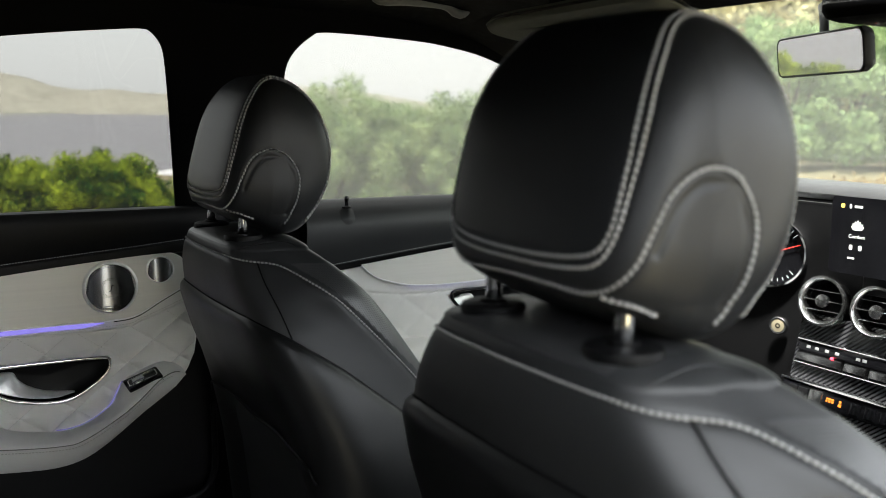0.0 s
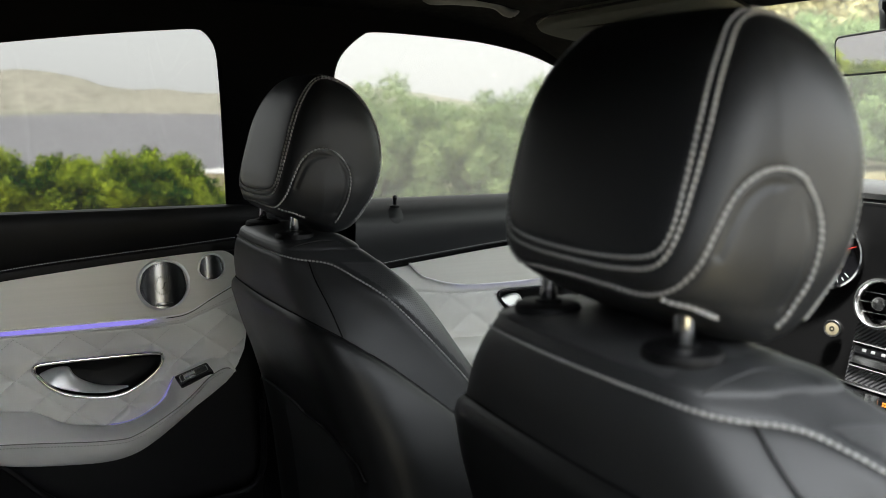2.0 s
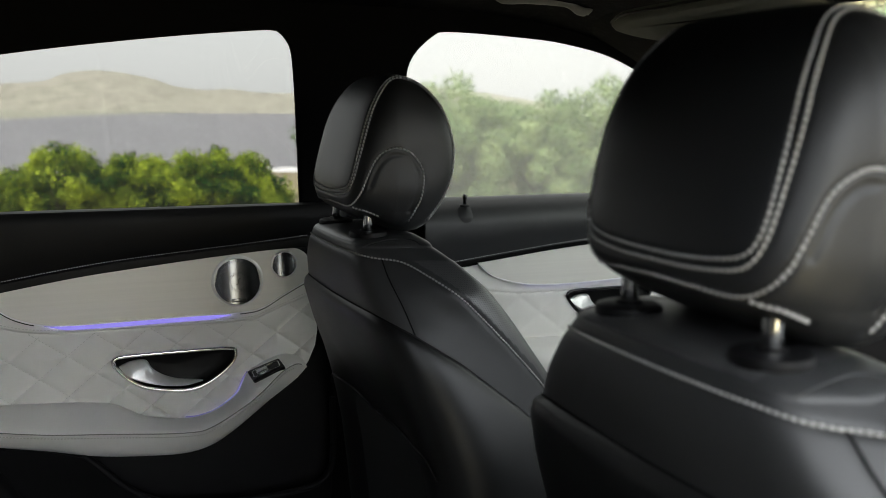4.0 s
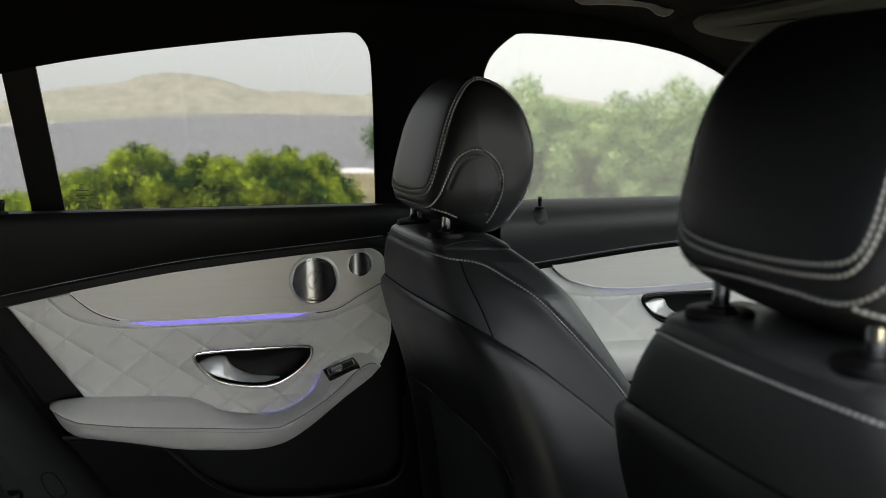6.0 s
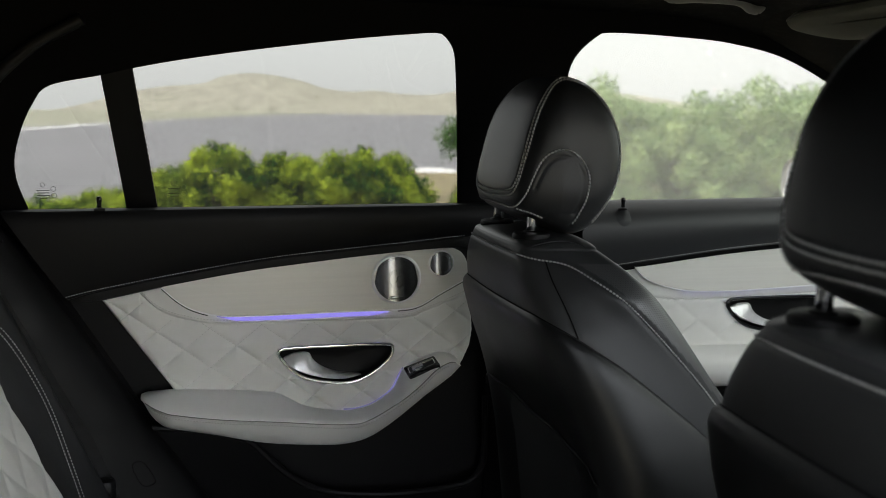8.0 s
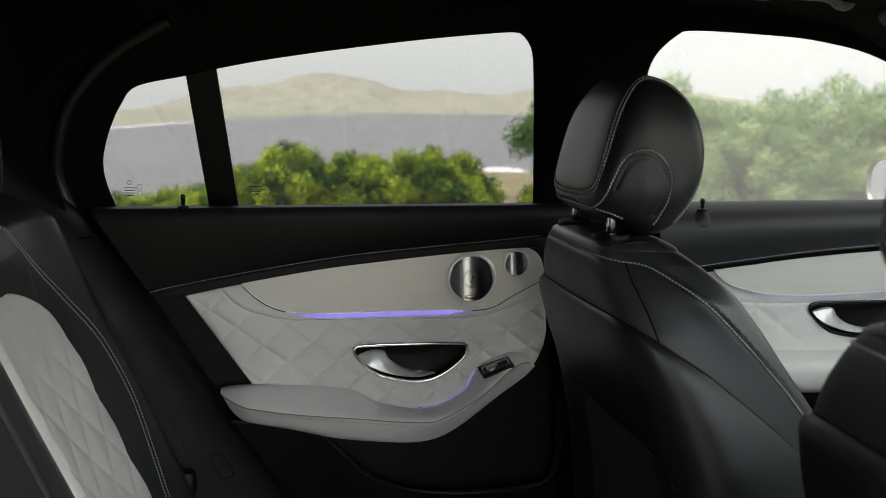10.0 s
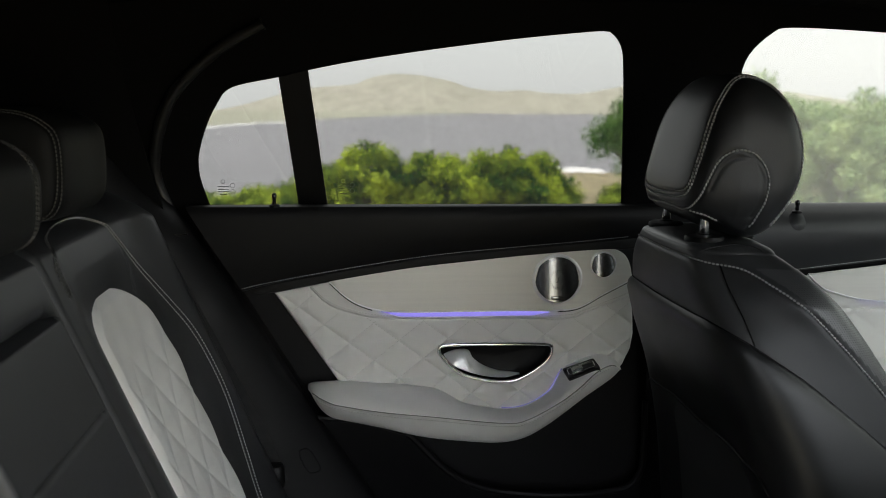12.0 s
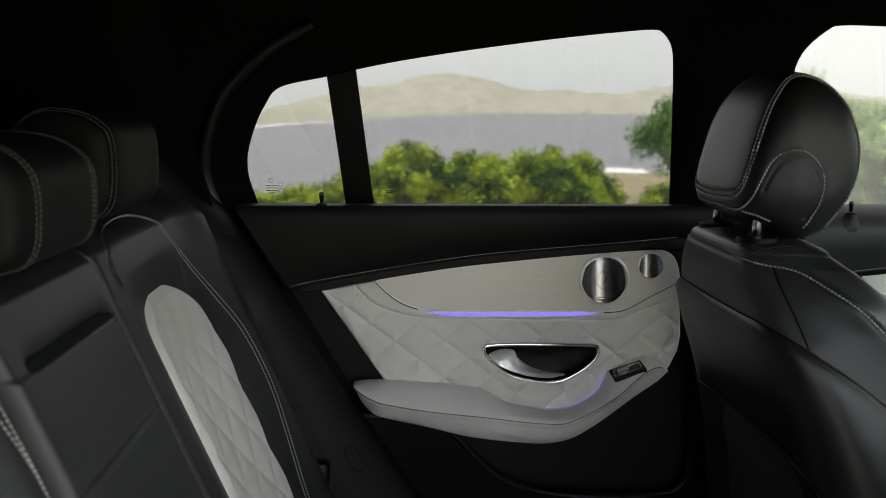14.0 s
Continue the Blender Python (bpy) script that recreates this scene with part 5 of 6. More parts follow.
            for k in range(len(col)):
                if col[k, 2] <= seam_height(col[k, 0]):
                    g0, g1 = (col[i, 2] - seam_height(col[i, 0]) for i in (max(k - 1, 0), k))
                    zt = col[k, 2] + (col[max(k - 1, 0), 2] - col[k, 2]) * (g1 / (g1 - g0) if k and g1 != g0 else 0)
                    break
            z = zt + (0.61 - zt) * f
            i = np.interp(z, col[::-1, 2], np.arange(len(col))[::-1])
            a = int(min(i, len(col) - 2))
            row.append(col[a] + (col[a + 1] - col[a]) * (i - a))
        rows.append(row)
    sh = np.array(rows)
    ns = normals_of(sh)
    if ((sh - np.array([0.12, 0, 0.9])) * ns).sum() < 0:
        ns = -ns
    lift = np.interp(np.r_[0, 0.004, 0.012, 0.03, np.linspace(0.08, 1, 40)], [0, 0.004, 0.012, 0.03, 0.3, 1], [0.000, 0.0040, 0.0075, 0.0105, 0.018, 0.018])
    sh = sh + ns * lift[:, None, None]
    hollow = np.exp(-(sh[..., 1] / 0.185) ** 4) * np.clip((1.085 - sh[..., 2]) / 0.14, 0, 1) * np.clip((0.05 - np.abs(sh[..., 0] - 0.02)) / 0.03 + 1, 0, 1)
    sh[..., 0] += 0.024 * hollow * hollow * (3 - 2 * hollow)
    lip = spline([(0.0, 0.985), (-0.08, 0.989), (-0.16, 0.990), (-0.205, 0.986), (-0.224, 0.970), (-0.233, 0.94), (-0.237, 0.88), (-0.237, 0.78)], 60)
    back_of = lambda y, z: float(sh.reshape(-1, 3)[((sh.reshape(-1, 3)[:, 1:] - (y, z)) ** 2).sum(1).argmin(), 0])
    for k in (1, -1):
        rim = np.array([(back_of(y * k, z) - 0.003, y * k, z) for y, z in lip])
        rim[:, 0] = np.convolve(np.r_[[rim[0, 0]] * 6, rim[:, 0], [rim[-1, 0]] * 6], np.ones(13) / 13, "valid")
        part("pocket_edge", Shape().tube(rim, 0.0022, 8), BLACK_PLASTIC, seat, "black edge of the seat-back pocket")
    part("shell_seam", Shape().tube(sh[0] + ns[0] * 0.0008, 0.0010, 6), SEAM, seat)
    part("rear_shell", Shape().grid(sh), SHELL_LEATHER, seat, "black leather-covered rear shell")
    headrest_parts(seat)
    part("cushion", Shape().box((0.16, -0.25, 0.52), (0.66, 0.25, 0.68), 0.05), BLACK_LEATHER, seat, "black leather seat cushion")
    part("base", Shape().box((0.12, -0.20, 0.36), (0.60, 0.20, 0.53), 0.02), BLACK_PLASTIC, seat, "black seat base")
    seat.matrix_basis = m
    return seat


driver_seat = front_seat("black leather front seat with pale contrast stitching", pose(0, 0.3675, 0))
copy_thing(driver_seat, pose(0.0055, -0.3805, 0.0180))


# ---- rear seats ----
def bench_x(z):
    """Front face of the rear backrests, leaning back; rolled over at the top."""
    z = np.asarray(z, float)
    return -0.83 + 0.42 * (1.27 - z) - 0.9 * np.clip(z - 1.262, 0, 1) - 14.0 * np.clip(z - 1.262, 0, 1) ** 2


def bump(v, mid, wide):
    return np.exp(-((v - mid) / wide) ** 2)


def outer_height(y, z):
    """Relief of an outer rear backrest; y counts outwards from the car's middle."""
    h = 0.034 * bump(y, 0.585, 0.045) - 0.012 * bump(y, 0.35, 0.12) * np.clip((1.23 - z) / 0.05, 0, 1)
    h = h - 0.05 * np.clip((0.170 - y) / 0.018, 0, 1) ** 2 - 0.09 * np.clip((y - 0.605) / 0.03, 0, 1) ** 2
    return h + 0.006 * bump(y, 0.20, 0.03)


rear_seat = thing("bench_seat", "rear bench in black leather with a white quilted insert", "car seat")


def bench_block(y0, y1, height, sgn=1, ny=90, nz=120, name="outer_backrest", label="black leather rear backrest"):
    zs = np.linspace(0.60, 1.305, nz)
    ys = np.linspace(y0, y1, ny)
    Y, Z = np.meshgrid(ys, zs, indexing="ij")
    p = np.stack([bench_x(Z) + height(Y, Z), Y * sgn, Z], 2)
    return p


def grid_part(name, p, mat, parent, label, lines=(), depth=0.0016, width=0.003):
    n = normals_of(p)
    if n[..., 0].mean() < 0:
        n = -n
    q = groove(p, n, lines, depth, width) if len(lines) else p
    return part(name, Shape().slab(q, 0.03, n), mat, parent, label), q, n


OUT_STITCH = [(0.199, 1.215), (0.197, 1.240), (0.208, 1.260), (0.255, 1.274), (0.329, 1.281), (0.400, 1.281), (0.444, 1.272), (0.472, 1.245), (0.518, 1.185), (0.541, 1.140), (0.558, 1.090), (0.564, 1.033), (0.562, 0.973), (0.548, 0.885), (0.536, 0.820), (0.525, 0.73), (0.518, 0.65)]
for sgn in (1, -1):
    form = outer_height if sgn > 0 else lambda y, z: outer_height(y, z) + 0.018 * bump(y, 0.192, 0.028)
    p = bench_block(0.152, 0.632, form, sgn, 200, 220)
    n = normals_of(p)
    n = n * np.sign(n[..., :1].mean())
    pf, nf = p.reshape(-1, 3), n.reshape(-1, 3)
    path = OUT_STITCH if sgn > 0 else [(0.174, 1.05), (0.180, 1.116), (0.190, 1.166), (0.200, 1.205)] + OUT_STITCH[2:]
    a = spline([(bench_x(z) + form(np.array(y), np.array(z)), y * sgn, z) for y, z in path], 400)
    b = a + np.array([0.0, -0.0085 * sgn, -0.002])
    a, b = snap(a, pf, nf, 0.0004), snap(b, pf, nf, 0.0004)
    fold = spline([(bench_x(z), y * sgn, z) for y, z in ((0.468, 1.240), (0.472, 1.222), (0.472, 1.199), (0.458, 1.172))], 60)
    ob, q, n = grid_part("outer_backrest", p, BLACK_LEATHER, rear_seat, "black leather rear backrest", [(a + b) / 2, snap(fold, pf, nf, 0.0)], 0.0015, 0.004)
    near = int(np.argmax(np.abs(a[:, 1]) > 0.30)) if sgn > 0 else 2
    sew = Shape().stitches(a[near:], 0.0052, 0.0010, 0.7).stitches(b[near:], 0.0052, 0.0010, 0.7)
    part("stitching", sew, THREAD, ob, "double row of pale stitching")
    # The inner run of the same row takes darker thread to imitate shade.
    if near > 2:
        part("stitching", Shape().stitches(a[:near + 1], 0.0052, 0.0009, 0.7).stitches(b[:near + 1], 0.0052, 0.0009, 0.7), DIM_THREAD, ob, "double row of pale stitching, darkened to imitate shade")


def insert_edges(z):
    top = np.clip((1.192 - z) / 0.050, 0, 1)
    top = np.sqrt(1 - (1 - top) ** 2)
    rtop = np.clip((1.192 - z) / 0.078, 0, 1)
    rtop = np.sqrt(1 - (1 - rtop) ** 2)
    left = 0.335 - (0.335 - np.interp(z, [0.6, 0.94, 1.02, 1.087, 1.15, 1.2], [0.235, 0.231, 0.226, 0.221, 0.220, 0.222])) * top
    right = 0.335 + (np.interp(z, [0.6, 0.84, 0.98, 1.073, 1.117, 1.2], [0.486, 0.484, 0.484, 0.486, 0.484, 0.476]) - 0.335) * rtop
    return left, right


IO, IA, IB = (0.345, 1.065), (0.040, 0.047), (0.040, -0.047)
zs = 1.1908 - (1.1908 - 0.62) * np.linspace(0, 1, 200) ** 1.35
U = np.linspace(0, 1, 110)
rows = []
for z in zs:
    l, r = insert_edges(z)
    y = l + (r - l) * U
    edge = np.minimum(np.minimum(y - l, r - y), (1.1915 - z) * 1.2)
    puff = np.clip(edge / 0.016, 0, 1) ** 0.6
    q = quilt_height(y, np.full_like(y, z), IO, IA, IB, 0.0050, 0.012) * np.clip((1.125 - z) / 0.05, 0.0, 1) + 0.0006 * np.sin(95 * (y - 0.35) + 2.2 * np.sin(31 * z)) * np.clip((z - 1.03) / 0.06, 0, 1)
    rows.append(np.stack([bench_x(z) + outer_height(y, np.full_like(y, z)) - 0.004 + 0.012 * puff + q * puff, y, np.full_like(y, z)], 1))
insert = np.array(rows)
n = normals_of(insert)
n = n * np.sign(n[..., :1].mean())
part("quilted_insert", Shape().slab(insert, 0.010, n), WHITE_LEATHER, rear_seat, "white diamond-quilted leather seat insert")


def centre_height(y, z):
    h = 0.010 - 0.05 * np.clip((np.abs(y) - 0.128) / 0.016, 0, 1) ** 2
    h = h + 0.004 * np.clip((1.209 - z) / 0.004, 0, 1) * np.clip((z - 1.103) / 0.004, 0, 1) * np.clip((0.120 - y) / 0.006, 0, 1)
    h = h - 0.016 * np.clip((z - 1.2055) / 0.003, 0, 1) * np.exp(-np.clip(z - 1.2085, 0, 1) / 0.007) * np.clip((y + 0.105) / 0.02, 0, 1) * np.clip((0.122 - y) / 0.02, 0, 1)
    h = h - 0.006 * bump(z, 1.103, 0.0030) * np.clip((y + 0.105) / 0.02, 0, 1) * np.clip((0.122 - y) / 0.02, 0, 1)
    h = h - 0.008 * bump(y, 0.119, 0.0025) * (z < 1.207) * (z > 1.103)
    return h


p = bench_block(-0.144, 0.144, centre_height, 1, 130, 420)
grid_part("centre_backrest", p, BLACK_LEATHER, rear_seat, "black leather centre backrest with folded armrest")
part("cushion", Shape().box((-0.80, -0.64, 0.50), (-0.25, 0.64, 0.66), 0.06), BLACK_LEATHER, rear_seat, "black leather bench cushion")
part("base", Shape().box((-0.85, -0.60, 0.36), (-0.30, 0.60, 0.52), 0.02), BLACK_PLASTIC, rear_seat)
part("back_board", Shape().loft([[(bench_x(z) - 0.03 - d, y, z) for d, y in ((0, -0.62), (0, 0.62), (0.08, 0.62), (0.08, -0.62))] for z in (0.5, 0.8, 1.1, 1.26)]), BLACK_PLASTIC, rear_seat)


def rear_headrest(front, low, high, half, y, label, seam=0.93):
    prof = spline([(front - 0.006, low + 0.012), (front, low + 0.045), (front - 0.002, high - 0.025), (front - 0.018, high - 0.004), (front - 0.05, high + 0.009), (front - 0.095, high + 0.008), (front - 0.128, high - 0.024), (front - 0.122, low + 0.03), (front - 0.09, low), (front - 0.03, low - 0.002)], 120, True)
    c = prof.mean(0)
    ang = np.linspace(-np.pi / 2, np.pi / 2, 81)
    power = 7.0
    rho, eta = np.maximum(np.cos(ang), 0) ** (2 / power), np.sign(ang) * np.abs(np.sin(ang)) ** (2 / power)
    p = np.zeros((120, 81, 3))
    rel = prof - c
    p[..., 0], p[..., 2] = c[0] + rel[:, :1] * rho, c[1] + rel[:, 1:] * rho
    p[..., 1] = y + half * eta
    n = normals_of(np.concatenate([p[-1:], p, p[:1]]))[1:-1]
    if ((p - p.mean((0, 1))) * n).sum() < 0:
        n = -n
    pf, nf = p[:, 3:-3].reshape(-1, 3), n[:, 3:-3].reshape(-1, 3)
    lines = []
    for s in (1, -1):
        for off in (0.0, 0.008):
            pts = [(front - 0.126, high - 0.03), (front - 0.096, high + 0.006), (front - 0.05, high + 0.008), (front - 0.022, high - 0.004), (front - 0.006, high - 0.025), (front - 0.003, (low + high) / 2), (front - 0.008, low + 0.03), (front - 0.02, low + 0.006), (front - 0.05, low)]
            lines.append(snap(spline([(x, y + s * (half * seam - off), z) for x, z in pts], 120), pf, nf, 0.0003))
    ob = part("headrest", Shape().grid(groove(p, n, lines, 0.0012, 0.003), close_u=True), SHADED_REST, rear_seat, label)
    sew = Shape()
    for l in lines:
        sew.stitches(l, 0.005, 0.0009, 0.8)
    # Thread darkened along with the headrest to imitate its shadow.
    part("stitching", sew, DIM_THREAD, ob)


rear_headrest(-0.820, 1.292, 1.417, 0.112, 0.352, "small black leather rear headrest")
rear_headrest(-0.820, 1.292, 1.417, 0.112, -0.352, "small black leather rear headrest")
rear_headrest(-0.790, 1.288, 1.391, 0.108, 0.0, "small black leather centre headrest", 0.70)

# side trim between bench and door, with belt
inner = spline([(-0.94, 0.60, 1.40), (-0.88, 0.61, 1.30), (-0.845, 0.625, 1.247), (-0.800, 0.640, 1.151), (-0.755, 0.645, 1.055), (-0.705, 0.648, 0.937), (-0.655, 0.648, 0.793), (-0.59, 0.648, 0.62)], 60)
outer = spline([(-0.90, 0.67, 1.40), (-0.82, 0.70, 1.30), (-0.765, 0.705, 1.235), (-0.715, 0.705, 1.160), (-0.67, 0.705, 1.09), (-0.575, 0.705, 0.93), (-0.455, 0.705, 0.74), (-0.38, 0.705, 0.62)], 60)
rows = []
for f in np.linspace(0, 1, 16):
    rows.append(inner + (outer - inner) * f + np.array([0.022 * math.sin(math.pi * f) ** 0.7, -0.006 * math.sin(math.pi * f), 0.0]))
trim_p = np.array(rows)
rows.append(outer + np.array([0.006, 0.012, -0.004]))
rows.append(outer + np.array([0.002, 0.03, -0.006]))
single("trim_side", Shape().slab(np.array(rows), -0.006 if normals_of(trim_p)[..., 0].mean() < 0 else 0.006), BLACK_PLASTIC, "black side trim between bench and door", "side trim", kind="structure")
n = normals_of(trim_p)
n = n * np.sign(n[..., :1].mean())
belt = thing("seat_belt", "black woven seat belt strap running down beside the bench", "seat belt")
s1 = spline([(-0.91, 0.610, 1.36), (-0.87, 0.616, 1.30), (-0.828, 0.622, 1.240), (-0.778, 0.622, 1.161), (-0.742, 0.622, 1.089), (-0.691, 0.622, 0.986), (-0.655, 0.622, 0.90), (-0.625, 0.622, 0.80)], 60)
s2 = spline([(-0.90, 0.640, 1.37), (-0.86, 0.640, 1.315), (-0.815, 0.640, 1.246), (-0.776, 0.640, 1.183), (-0.733, 0.640, 1.098), (-0.676, 0.640, 0.980), (-0.632, 0.640, 0.89), (-0.598, 0.640, 0.80)], 60)
strap = np.array([s1 + (s2 - s1) * f for f in np.linspace(0, 1, 6)])
part("strap", Shape().slab(strap, 0.0015), WEBBING, belt)
part("buckle", Shape().box((-0.635, 0.588, 0.80), (-0.600, 0.618, 0.845), 0.008), BLACK_PLASTIC, belt, "black belt anchor")
plate = spline([(-0.585, 0.835), (-0.572, 0.840), (-0.562, 0.832), (-0.548, 0.806), (-0.552, 0.798), (-0.565, 0.797), (-0.574, 0.806)], 40, True)
cover = snap(np.stack([plate[:, 0], np.full(40, 0.685), plate[:, 1]], 1), trim_p.reshape(-1, 3), n.reshape(-1, 3), 0.0005)
single("trim_cover", Shape().tube(cover, 0.0009, 6, True), SEAM, "outline of a small black cover flap", "cover flap", kind="structure")
# rubber seal round the door opening
seal = spline([(-0.62, 0.628, 1.560), (-0.70, 0.645, 1.515), (-0.770, 0.668, 1.45), (-0.802, 0.690, 1.38), (-0.812, 0.708, 1.32), (-0.797, 0.718, 1.265), (-0.765, 0.722, 1.205), (-0.690, 0.725, 1.085), (-0.585, 0.725, 0.915), (-0.45, 0.725, 0.70), (-0.38, 0.725, 0.58)], 140)
single("trim_seal", Shape().tube(seal, 0.010, 10), RUBBER_SEAL, "black rubber door seal", "door seal", kind="structure")
lip = spline([(-0.8311, 0.660, 1.2519), (-0.8259, 0.660, 1.2444), (-0.7987, 0.660, 1.2284), (-0.7711, 0.660, 1.2208), (-0.7543, 0.660, 1.2227)], 40)
single("trim_pillar_edge", Shape().tube(lip, 0.0016, 8), RUBBER_SEAL, "moulded lower edge of the rear pillar trim", "pillar trim", kind="structure")
cp = np.array([[(-1.24 + f * (0.455 - 0.09 * g + 0.03 * g * g), 0.60 + 0.075 * f - 0.10 * g, 1.232 + 0.035 * (1 - f) ** 2 + 0.36 * g) for f in np.linspace(0, 1, 20)] for g in np.linspace(0, 1, 16)])
single("trim_rear_pillar", Shape().slab(cp, -0.008), HEADLINER, "black rear pillar trim", "pillar trim", kind="structure")

# ---- dashboard ----
dashboard = thing("dashboard", "black dashboard with carbon-weave centre console", "dashboard")
# Dark face and much lighter top: the windscreen's light is put into their colours.
DASH_FACE = material("dash_face", (0.0028, 0.0028, 0.003), 0.75, spec=0.08, vary=0.1, scale=12, bump=0.3, bump_scale=650, kind="leather")
DASH_TOP = material("dash_top", (0.032, 0.032, 0.033), 0.42, spec=0.5, vary=0.08, scale=12, bump=0.2, bump_scale=650, kind="leather")
dp = [(0.985, 0.55), (0.955, 0.90), (0.975, 1.06), (0.99, 1.15), (0.985, 1.20), (0.985, 1.27), (0.992, 1.286), (1.02, 1.288), (1.10, 1.288), (1.30, 1.25), (1.48, 1.18), (1.48, 0.55)]
part("dash_body", Shape().loft([[(x, y, z) for x, z in dp] for y in np.linspace(-0.72, 0.72, 13)]), DASH_FACE, dashboard, "black leather dashboard face, darkened to imitate shade")
tp = [(0.996, 1.283), (0.989, 1.288), (0.986, 1.296), (0.990, 1.304), (1.000, 1.310), (1.02, 1.313), (1.10, 1.312), (1.30, 1.27), (1.49, 1.20), (1.49, 1.19), (1.30, 1.255), (1.10, 1.293), (1.02, 1.292)]
part("dash_top", Shape().loft([[(x, y, z) for x, z in tp] for y in np.linspace(-0.72, 0.72, 13)]), DASH_TOP, dashboard, "black dashboard top, lightened to imitate windscreen light")
part("stitching", Shape().stitches(np.stack([np.full(60, 0.9855), np.linspace(-0.7, 0.7, 60), np.full(60, 1.280)], 1), 0.006, 0.0007), DIM_THREAD, dashboard)
CARBON = material("carbon_weave", (0.02, 0.02, 0.021), 0.16, vary=0.1)
ct = CARBON.node_tree
twill = ct.nodes.new("ShaderNodeTexWave")
twill.wave_type, twill.bands_direction = "BANDS", "DIAGONAL"
twill.inputs["Scale"].default_value, twill.inputs["Distortion"].default_value = 62, 0.6
shade = ct.nodes.new("ShaderNodeMix")
shade.data_type = "RGBA"
shade.inputs[6].default_value, shade.inputs[7].default_value = (0.004, 0.004, 0.005, 1), (0.05, 0.05, 0.053, 1)
ct.links.new(ct.nodes["Texture Coordinate"].outputs["Object"], twill.inputs["Vector"])
ct.links.new(twill.outputs["Fac"], shade.inputs[0])
ct.links.new(shade.outputs[2], ct.nodes["Principled BSDF"].inputs["Base Color"])


def dash_x(z):
    return 0.958 - 0.22 * max(0.0, 1.09 - z)


def dash_box(y0, y1, z0, z1, out, thick=0.02, bevel=0.002):
    y0, y1 = y0 - 0.008, y1 - 0.008
    c = [(y0, z0), (y1, z0), (y1, z1), (y0, z1)]
    ring = lambda d, s: [(dash_x(z) - d, y + s * (1 if y == min(y0, y1) else -1), z + s * (1 if z == z0 else -1)) for y, z in c]
    return Shape().loft([ring(out - thick, 0), ring(out - bevel, 0), ring(out - bevel * 0.3, bevel * 0.3), ring(out, bevel)])


console = part("console_face", dash_box(-0.35, 0.178, 0.72, 1.088, 0.0, 0.05, 0.006), CARBON, dashboard, "glossy carbon-weave console face")


def vent(y, z):
    m = look((0.945, y, z), (0.945 - 1, y - 0.12, z + 0.12)) @ pose(0, 0, 0, 180, 0, 0)
    r = part("vent_ring", Shape().lathe([(0.0405, -0.014), (0.0440, 0.002), (0.0442, 0.008), (0.0425, 0.0115), (0.0395, 0.0120), (0.0365, 0.0085), (0.0350, 0.002), (0.0345, -0.014)], m, 56, False), BRUSHED, dashboard, "chrome-ringed round air vent")
    part("vent_well", Shape().lathe([(0.0355, 0.003), (0.0345, -0.030), (0.0005, -0.032)], m, 40, False), SEAM, r, "dark vent throat")
    for k in (-0.017, 0.0, 0.017):
        w = math.sqrt(0.0350 ** 2 - k * k)
        slat = part("vent_slat", Shape().box((-w, k - 0.0010, -0.020), (w, k + 0.0010, -0.001), 0.0008), GLOSS_BLACK, r)
        line = part("slat_edge", Shape().box((-w, k - 0.0008, -0.001), (w, k + 0.0008, 0.0004), 0.0004), BRUSHED, r, "bright edge of a vent slat")
        slat.matrix_basis = line.matrix_basis = m
    part("vent_knob", Shape().lathe([(0.0085, -0.006), (0.0105, 0.002), (0.0118, 0.007), (0.0105, 0.011), (0.004, 0.0125), (0.0005, 0.0125)], m, 20), BRUSHED, r, "satin metal vent knob")


for y in (0.117, 0.015, -0.087):
    vent(y, 1.116)
part("climate_panel", dash_box(-0.35, 0.166, 1.022, 1.040, 0.006), GLOSS_BLACK, dashboard, "gloss black climate control strip")
part("climate_rail", dash_box(-0.35, 0.170, 1.040, 1.044, 0.008), CHROME, dashboard, "chrome rail")
part("climate_rail", dash_box(-0.35, 0.170, 1.000, 1.004, 0.008), CHROME, dashboard, "chrome rail")
for y0, y1 in ((0.165, 0.075), (0.070, 0.028), (0.023, -0.019), (-0.024, -0.066)):
    part("climate_key", dash_box(y1, y0, 1.005, 1.021, 0.011, bevel=0.004), DARK_CHROME, dashboard, "chrome climate key")
for k, y in enumerate((0.145, 0.128, 0.108, 0.088, 0.048, 0.036)):
    part("key_mark", dash_box(y - 0.004, y + 0.004, 1.029, 1.034, 0.0068, 0.004, 0.0004), DIM_MARK, dashboard)
part("red_lamp", dash_box(0.093, 0.096, 1.0215, 1.0245, 0.0115, 0.006, 0.0004), glowing("red_lamp", (1.0, 0.05, 0.08), 1.0), dashboard, "small red indicator lamp")
part("button_strip", dash_box(-0.35, 0.182, 0.936, 0.966, 0.005), GLOSS_BLACK, dashboard, "gloss black button strip")
part("button_rail", dash_box(-0.35, 0.186, 0.968, 0.974, 0.008), CHROME, dashboard, "chrome rail")
for y in (0.160, 0.138):
    part("button", dash_box(y - 0.009, y + 0.009, 0.940, 0.962, 0.0075), BLACK_PLASTIC, dashboard)
part("button", dash_box(0.098, 0.125, 0.938, 0.964, 0.0085, bevel=0.004), BRUSHED, dashboard, "satin metal button")
ORANGE = glowing("orange_sign", (1.0, 0.28, 0.03), 0.22)
